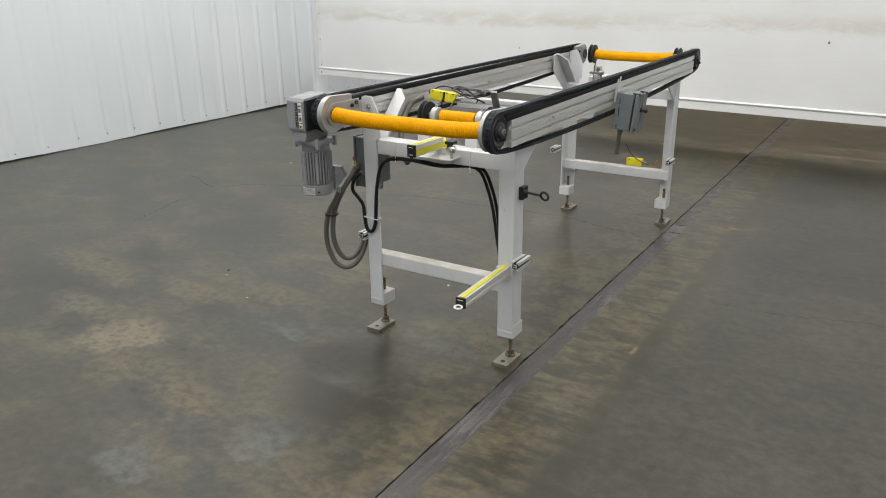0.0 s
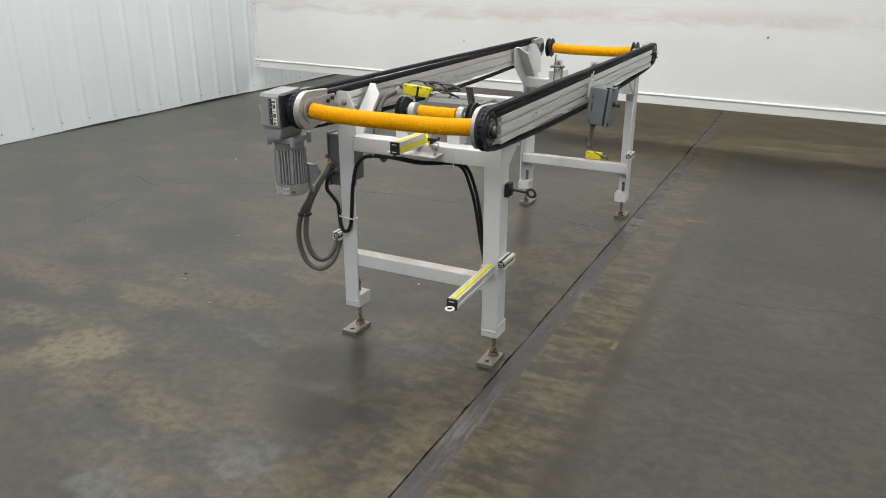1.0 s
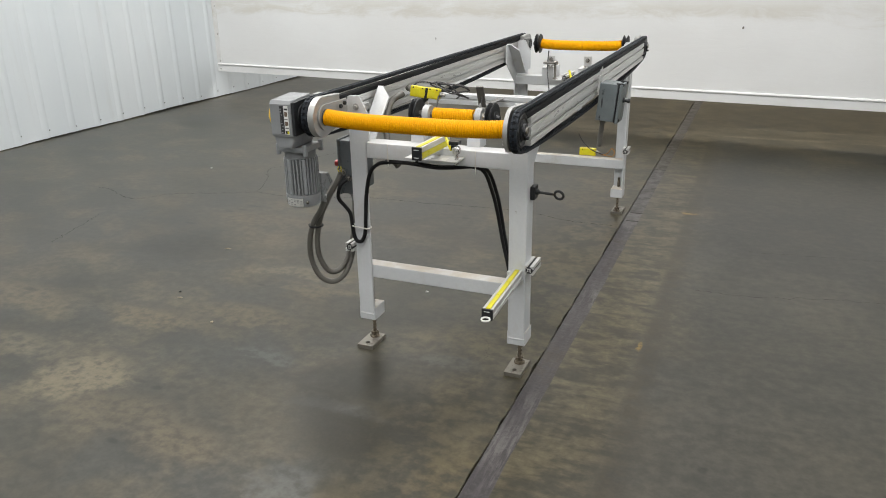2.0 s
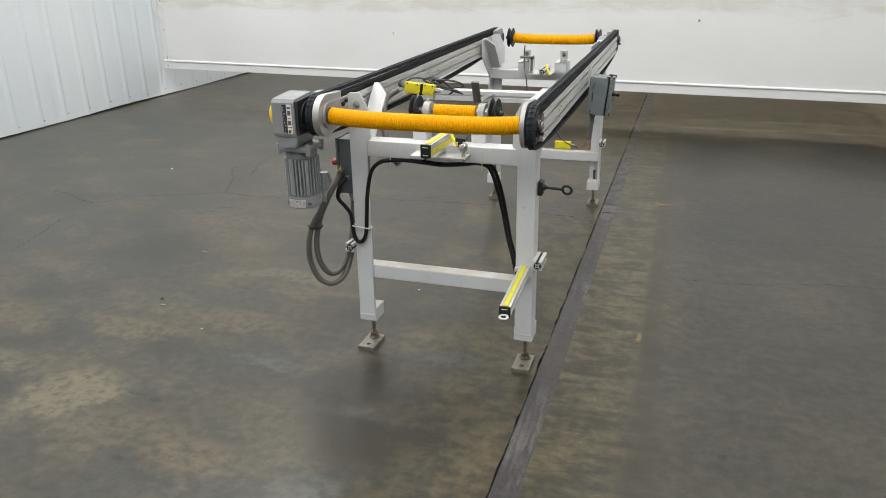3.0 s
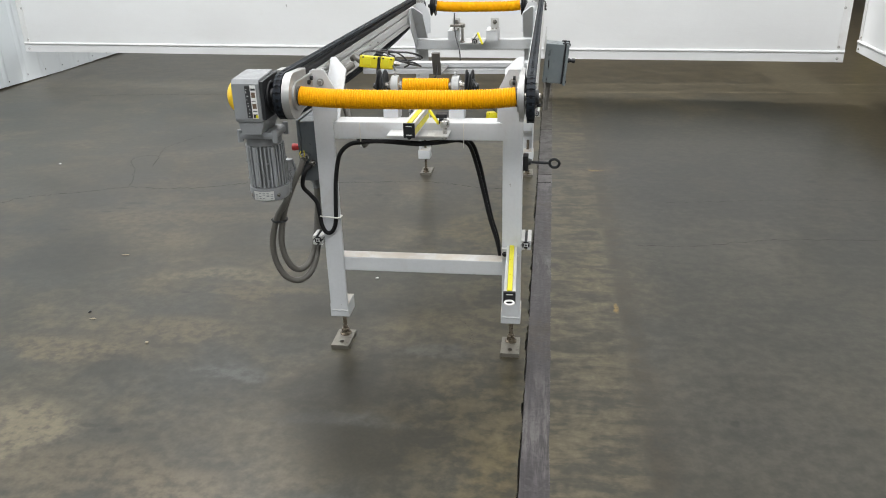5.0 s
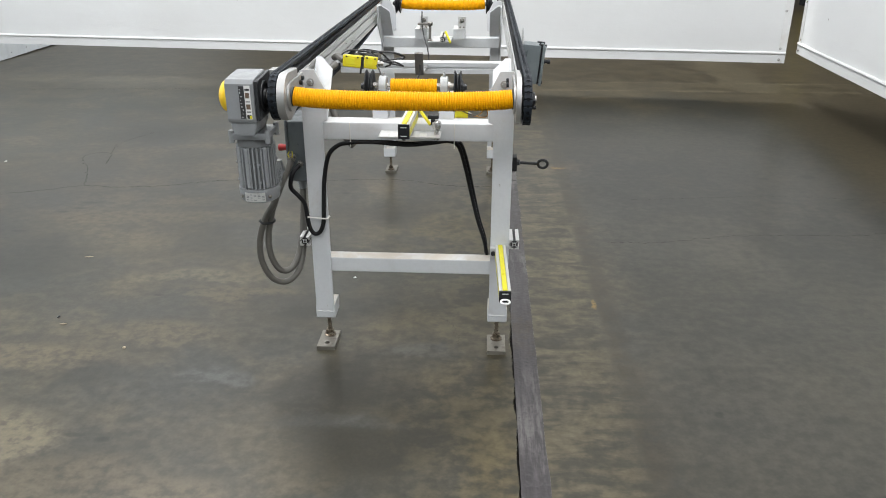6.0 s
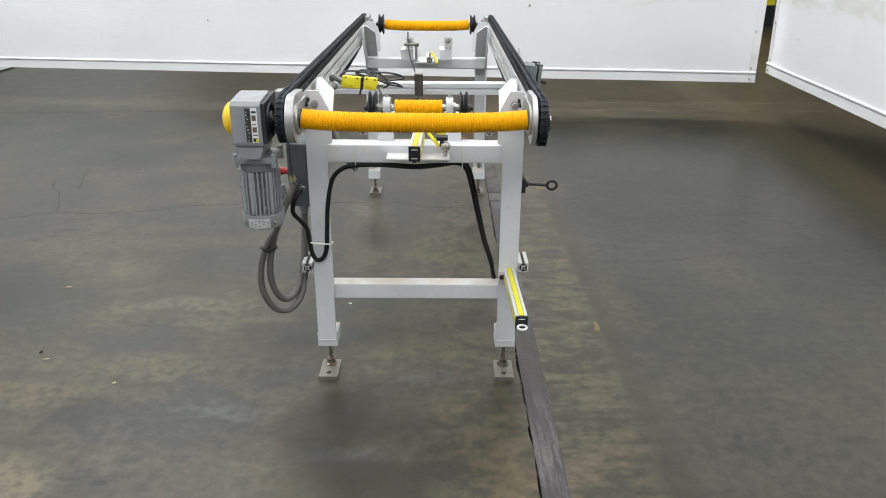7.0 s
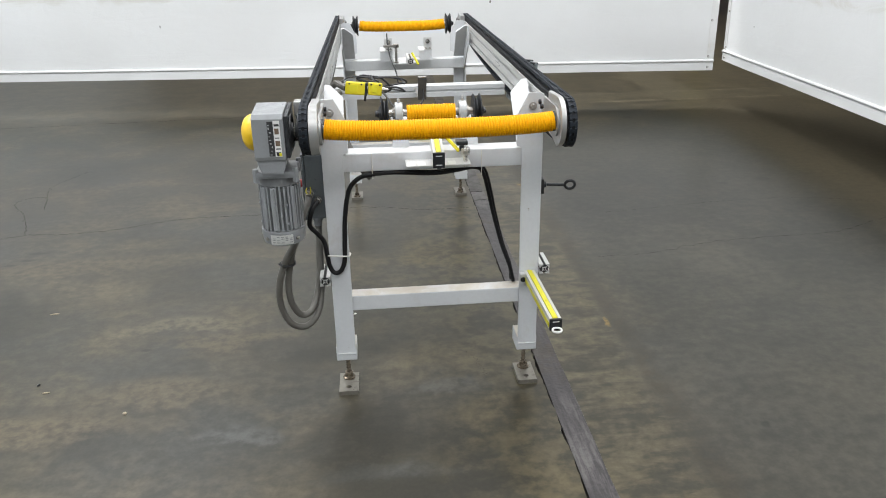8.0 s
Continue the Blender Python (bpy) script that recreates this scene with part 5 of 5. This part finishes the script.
def cabling():
    # black twin cable along the near frame
    bm = B()
    pts = [(-0.374, -0.014, 0.710), (-0.392, -0.034, 0.690), (-0.404, -0.034, 0.640), (-0.382, -0.026, 0.605), (-0.364, -0.020, 0.575), (-0.357, -0.022, 0.530), (-0.352, -0.022, 0.490),
           (-0.338, -0.023, 0.464), (-0.317, -0.022, 0.468), (-0.302, -0.021, 0.503), (-0.297, -0.018, 0.570), (-0.290, -0.014, 0.660), (-0.272, -0.008, 0.745), (-0.235, -0.004, 0.782), (-0.19, 0.000, 0.790)]
    hose(bm, pts, 0.0076, 12, 8)
    part("black_cable", bm, RUBBER, conveyor, "thick black rubber cable")
    for dy, dz, dx, nm in ((0.0, 0.0, 0.0, "black_cable"), (0.018, -0.001, 0.009, "black_cable")):
        bm = B()
        pts = [(-0.21, dy, 0.790 + dz), (-0.12, dy + 0.002, 0.792 + dz), (0.0, dy, 0.785 + dz), (0.08, dy + 0.010, 0.790 + dz), (0.135 + dx, dy + 0.035, 0.790 + dz), (0.168 + dx, dy + 0.058, 0.765), (0.190 + dx, dy + 0.078, 0.690), (0.208 + dx * 0.8, dy + 0.086, 0.610), (0.236 + dx * 0.5, dy + 0.070, 0.500), (0.262 + dx * 0.3, dy + 0.050, 0.425), (0.276 - dy * 0.2, dy + 0.045, 0.366)]
        hose(bm, pts, 0.0068, 10, 8)
        part(nm, bm, RUBBER, conveyor, "thick black rubber cable")
    for pts in ([(-0.354, -0.010), (-0.355, -0.024), (-0.345, -0.0300), (-0.300, -0.0305), (-0.286, -0.0280), (-0.2835, -0.012), (-0.286, -0.0010), (-0.330, -0.0010), (-0.353, -0.0015), (-0.354, -0.010)],):
        bm = B()
        hose(bm, [(x, y, 0.525 - 0.003 * (x + 0.32) / 0.04) for x, y in pts], 0.0026, 6, 4)
        part("cable_tie", bm, TIE, conveyor, "pale nylon cable tie")
    for x in (-0.195, 0.155):
        bm = B()
        hose(bm, [(x, -0.005, 0.776), (x, -0.006, 0.852), (x + 0.001, 0.002, 0.857), (x, 0.035, 0.857)], 0.0016, 6, 3)
        part("cable_tie", bm, TIE, conveyor, "pale nylon cable tie")
    # grey conduits between motor, box and leg
    bm = B()
    hose(bm, [(-0.434, -0.092, 0.64), (-0.450, -0.100, 0.60), (-0.482, -0.105, 0.550), (-0.510, -0.100, 0.465), (-0.512, -0.092, 0.382), (-0.485, -0.080, 0.312), (-0.440, -0.055, 0.288), (-0.402, -0.02, 0.320), (-0.388, 0.02, 0.400), (-0.385, 0.045, 0.51), (-0.385, 0.06, 0.606)], 0.0110, 14, 10)
    part("grey_conduit", bm, HOSE, conveyor, "grey flexible conduit")
    bm = B()
    hose(bm, [(-0.400, -0.016, 0.728), (-0.410, -0.030, 0.700), (-0.436, -0.060, 0.640), (-0.462, -0.085, 0.565), (-0.482, -0.088, 0.470), (-0.480, -0.080, 0.392), (-0.456, -0.062, 0.336), (-0.425, -0.035, 0.332), (-0.404, 0.0, 0.372), (-0.393, 0.03, 0.440), (-0.388, 0.055, 0.53), (-0.386, 0.07, 0.606)], 0.0110, 14, 10)
    part("grey_conduit", bm, HOSE, conveyor, "grey flexible conduit")
    bm = B()
    hose(bm, [(-0.502, -0.106, 0.540), (-0.484, -0.121, 0.537), (-0.458, -0.102, 0.534), (-0.460, -0.074, 0.536), (-0.488, -0.084, 0.540), (-0.502, -0.106, 0.540)], 0.004, 6, 6)
    part("cable_tie", bm, BLACK, conveyor, "black cable tie")
    # drooping grey conduit end under the near crossbar
    bm = B()
    hose(bm, [(-0.300, 0.36, 0.985), (-0.325, 0.30, 0.960), (-0.300, 0.20, 0.90), (-0.262, 0.13, 0.83), (-0.225, 0.10, 0.775), (-0.200, 0.09, 0.752)], 0.0125, 12, 8)
    part("grey_conduit", bm, HOSE, conveyor, "grey flexible conduit")


cabling()

# ---- loose yellow switches and their leads ----


def coil(bm, c, r, turns, seed, dr=0.012):
    random.seed(seed)
    pts = []
    for i in range(int(turns * 10)):
        a = i * math.tau / 10
        k = r + random.uniform(-dr, dr)
        pts.append((c[0] + k * 1.3 * math.cos(a), c[1] + k * 0.7 * math.sin(a), c[2] + 0.02 * math.sin(a * 0.7) + random.uniform(-0.006, 0.006)))
    hose(bm, pts, 0.0034, 6, 4)
    return bm


def switch(name, cx, cy, cz, rz, sx, sy, sz, label, tip=0.0, lean=0.0):
    o = new(name)
    o.matrix_world = pose(cx, cy, cz, tip, lean, rz)
    tagged(o, label, "safety switch", "yellow switches")
    bm = B()
    box(bm, -sx, sx, -sy, sy, 0, sz * 2, 0.005)
    part("switch_body", bm, YELP, o)
    bm = B()
    box(bm, -sx * 0.6, sx * 0.25, -sy - 0.002, -sy - 0.0002, sz * 0.5, sz * 1.6, 0.0006)
    part("switch_face", bm, YELWIN, o)
    for k in (-0.6, 0.6):
        bm = B()
        turned(bm, (sx * k, -sy - 0.0001, sz * 1.72), (0, -1, 0), [(0, 0.0035), (0.0015, 0.003)], 8)
        part("face_screw", bm, DARKCAST, o)
    bm = B()
    turned(bm, (sx, 0, sz), (1, 0, 0), [(0, 0.010), (0.010, 0.010), (0.011, 0.007), (0.022, 0.007)], 10)
    part("cable_gland", bm, STEEL, o)
    return o


s1 = switch("safety_switch", -0.240, 0.372, 0.968, -4, 0.036, 0.018, 0.022, "bright yellow plastic switch box tied beside the rail", -6, 5)
s2 = switch("safety_switch", -0.172, 0.366, 0.964, 3, 0.025, 0.018, 0.022, "bright yellow plastic switch box bound with black tape", -6, 7)
s3 = switch("safety_switch", 0.138, 2.083, 0.3512, -2, 0.050, 0.019, 0.022, "bright yellow plastic switch box lying on the crossbar")
bm = B()
box(bm, 0.018, 0.026, -0.019, 0.019, -0.002, 0.043, 0.002)
hose(bm, [(0.022, -0.02, 0.01), (0.021, -0.024, -0.004), (0.020, -0.022, -0.018)], 0.004, 6, 4)
part("black_tape", bm, BLACK, s1).matrix_local = pose(0.016, 0, 0, 0, 0, 0)
bm = B()
hose(bm, [(-0.033, 0, 0.02), (-0.05, 0.02, 0.024), (-0.072, 0.05, 0.030), (-0.088, 0.06, 0.02)], 0.012, 10, 6)
part("gland_sleeve", bm, HOSE, s1)
bm = B()
coil(bm, (0.09, 0.10, 0.038), 0.060, 2.6, 5)
hose(bm, [(-0.06, 0.03, 0.03), (-0.03, 0.05, 0.055), (0.03, 0.06, 0.058), (0.08, 0.07, 0.045)], 0.0034, 6, 6)
part("tangled_lead", bm, WIRE, s1)
bm = B()
hose(bm, [(0.02, 0, 0.02), (0.035, -0.05, 0.005), (0.055, -0.12, -0.02), (0.072, -0.20, -0.035), (0.075, -0.255, -0.05)], 0.0035, 6, 8)
hose(bm, [(0.01, 0.01, 0.035), (-0.01, 0.05, 0.06), (0.03, 0.09, 0.055), (0.07, 0.12, 0.02), (0.05, 0.16, 0.0)], 0.0035, 6, 8)
part("lead", bm, WIRE, s2)
bm = B()
hose(bm, [(0.072, 0, 0.02), (0.09, 0.004, 0.006), (0.125, 0.0, 0.022), (0.150, -0.02, 0.055), (0.170, -0.03, 0.040), (0.160, -0.02, 0.010), (0.120, -0.01, 0.006), (0.085, 0.0, 0.012)], 0.003, 6, 8)
part("orange_lead", bm, ORANGE, s3)
bm = B()
hose(bm, [(-0.055, -0.03, 0.135), (-0.03, -0.025, 0.09), (0.01, -0.022, 0.05), (0.05, -0.018, 0.028), (0.095, -0.008, 0.012)], 0.003, 6, 8)
part("dark_lead", bm, WIRE, s3)

# ---- litter on the floor ----
random.seed(21)


def crumb(name, x, y, a, b, rz, material, label):
    bm = B()
    bmesh.ops.create_icosphere(bm, subdivisions=2, radius=1)
    for v in bm.verts:
        k = 1 + 0.35 * noise.noise(v.co * 1.7 + Vector((x * 9, y * 7, 0)))
        v.co = Vector((v.co.x * a * k, v.co.y * b * k, max(0, v.co.z * k * min(a, b) * 0.7 + min(a, b) * 0.55)))
    ob = part(name, bm, material, None, "", 80)
    ob.matrix_world = pose(x, y, 0.0005, 0, 0, rz)
    return tagged(ob, label, "litter", "floor litter")


crumb("wood_chip", -1.40, 0.073, 0.013, 0.0035, 12, WOOD, "small pale wood chip on the concrete floor")
crumb("wood_chip", -1.595, 0.706, 0.020, 0.0035, 8, WOOD, "long thin pale wood splinter on the concrete floor")
crumb("wood_chip", -1.08, -0.095, 0.0065, 0.006, 50, WOOD, "small tan wood crumb on the concrete floor")
crumb("paper_scrap", -0.30, 0.535, 0.0065, 0.005, 20, PAPER, "small white scrap on the concrete floor")
crumb("paper_scrap", -2.846, 2.157, 0.009, 0.006, 60, PAPER, "small white scrap on the concrete floor")
crumb("pebble", -1.445, 0.128, 0.009, 0.005, 80, DARKCAST, "small dark crumb on the concrete floor")

# ---- chain strands, link by link ----
LINK = link_mesh()
CHX = {-1: -0.3745, 1: 0.3795}
RISE = {-1: 0.005, 1: 0.0}
for side in (-1, 1):
    core = B()
    rows = []
    for p, a in LINKS:
        nrm = Vector((-math.sin(a), math.cos(a)))
        cx = CHX[side] + inset(side) * max(0.0, 1 - max(0.0, p.x) / 2.2)
        rows.append([core.verts.new((cx + dx, p.x + nrm.x * d, p.y + RISE[side] + nrm.y * d)) for dx, d in ((-0.0050, -0.0030), (0.0050, -0.0030), (0.0050, 0.0005), (-0.0050, 0.0005))])
    for k in range(len(rows)):
        q, w = rows[k], rows[(k + 1) % len(rows)]
        for e in range(4):
            core.faces.new((q[e], q[(e + 1) % 4], w[(e + 1) % 4], w[e]))
    strand = part("chain_strand", core, GUIDE, conveyor, "blue-grey plastic link chain")
    for p, a in LINKS:
        ob = new("chain_link", LINK)
        ob.parent = strand
        # the link's outer face turns away from the loop
        ob.matrix_local = Matrix.Translation((CHX[side] + inset(side) * max(0.0, 1 - max(0.0, p.x) / 2.2), p.x, p.y + RISE[side])) @ Matrix.Rotation(a + math.pi, 4, "X")
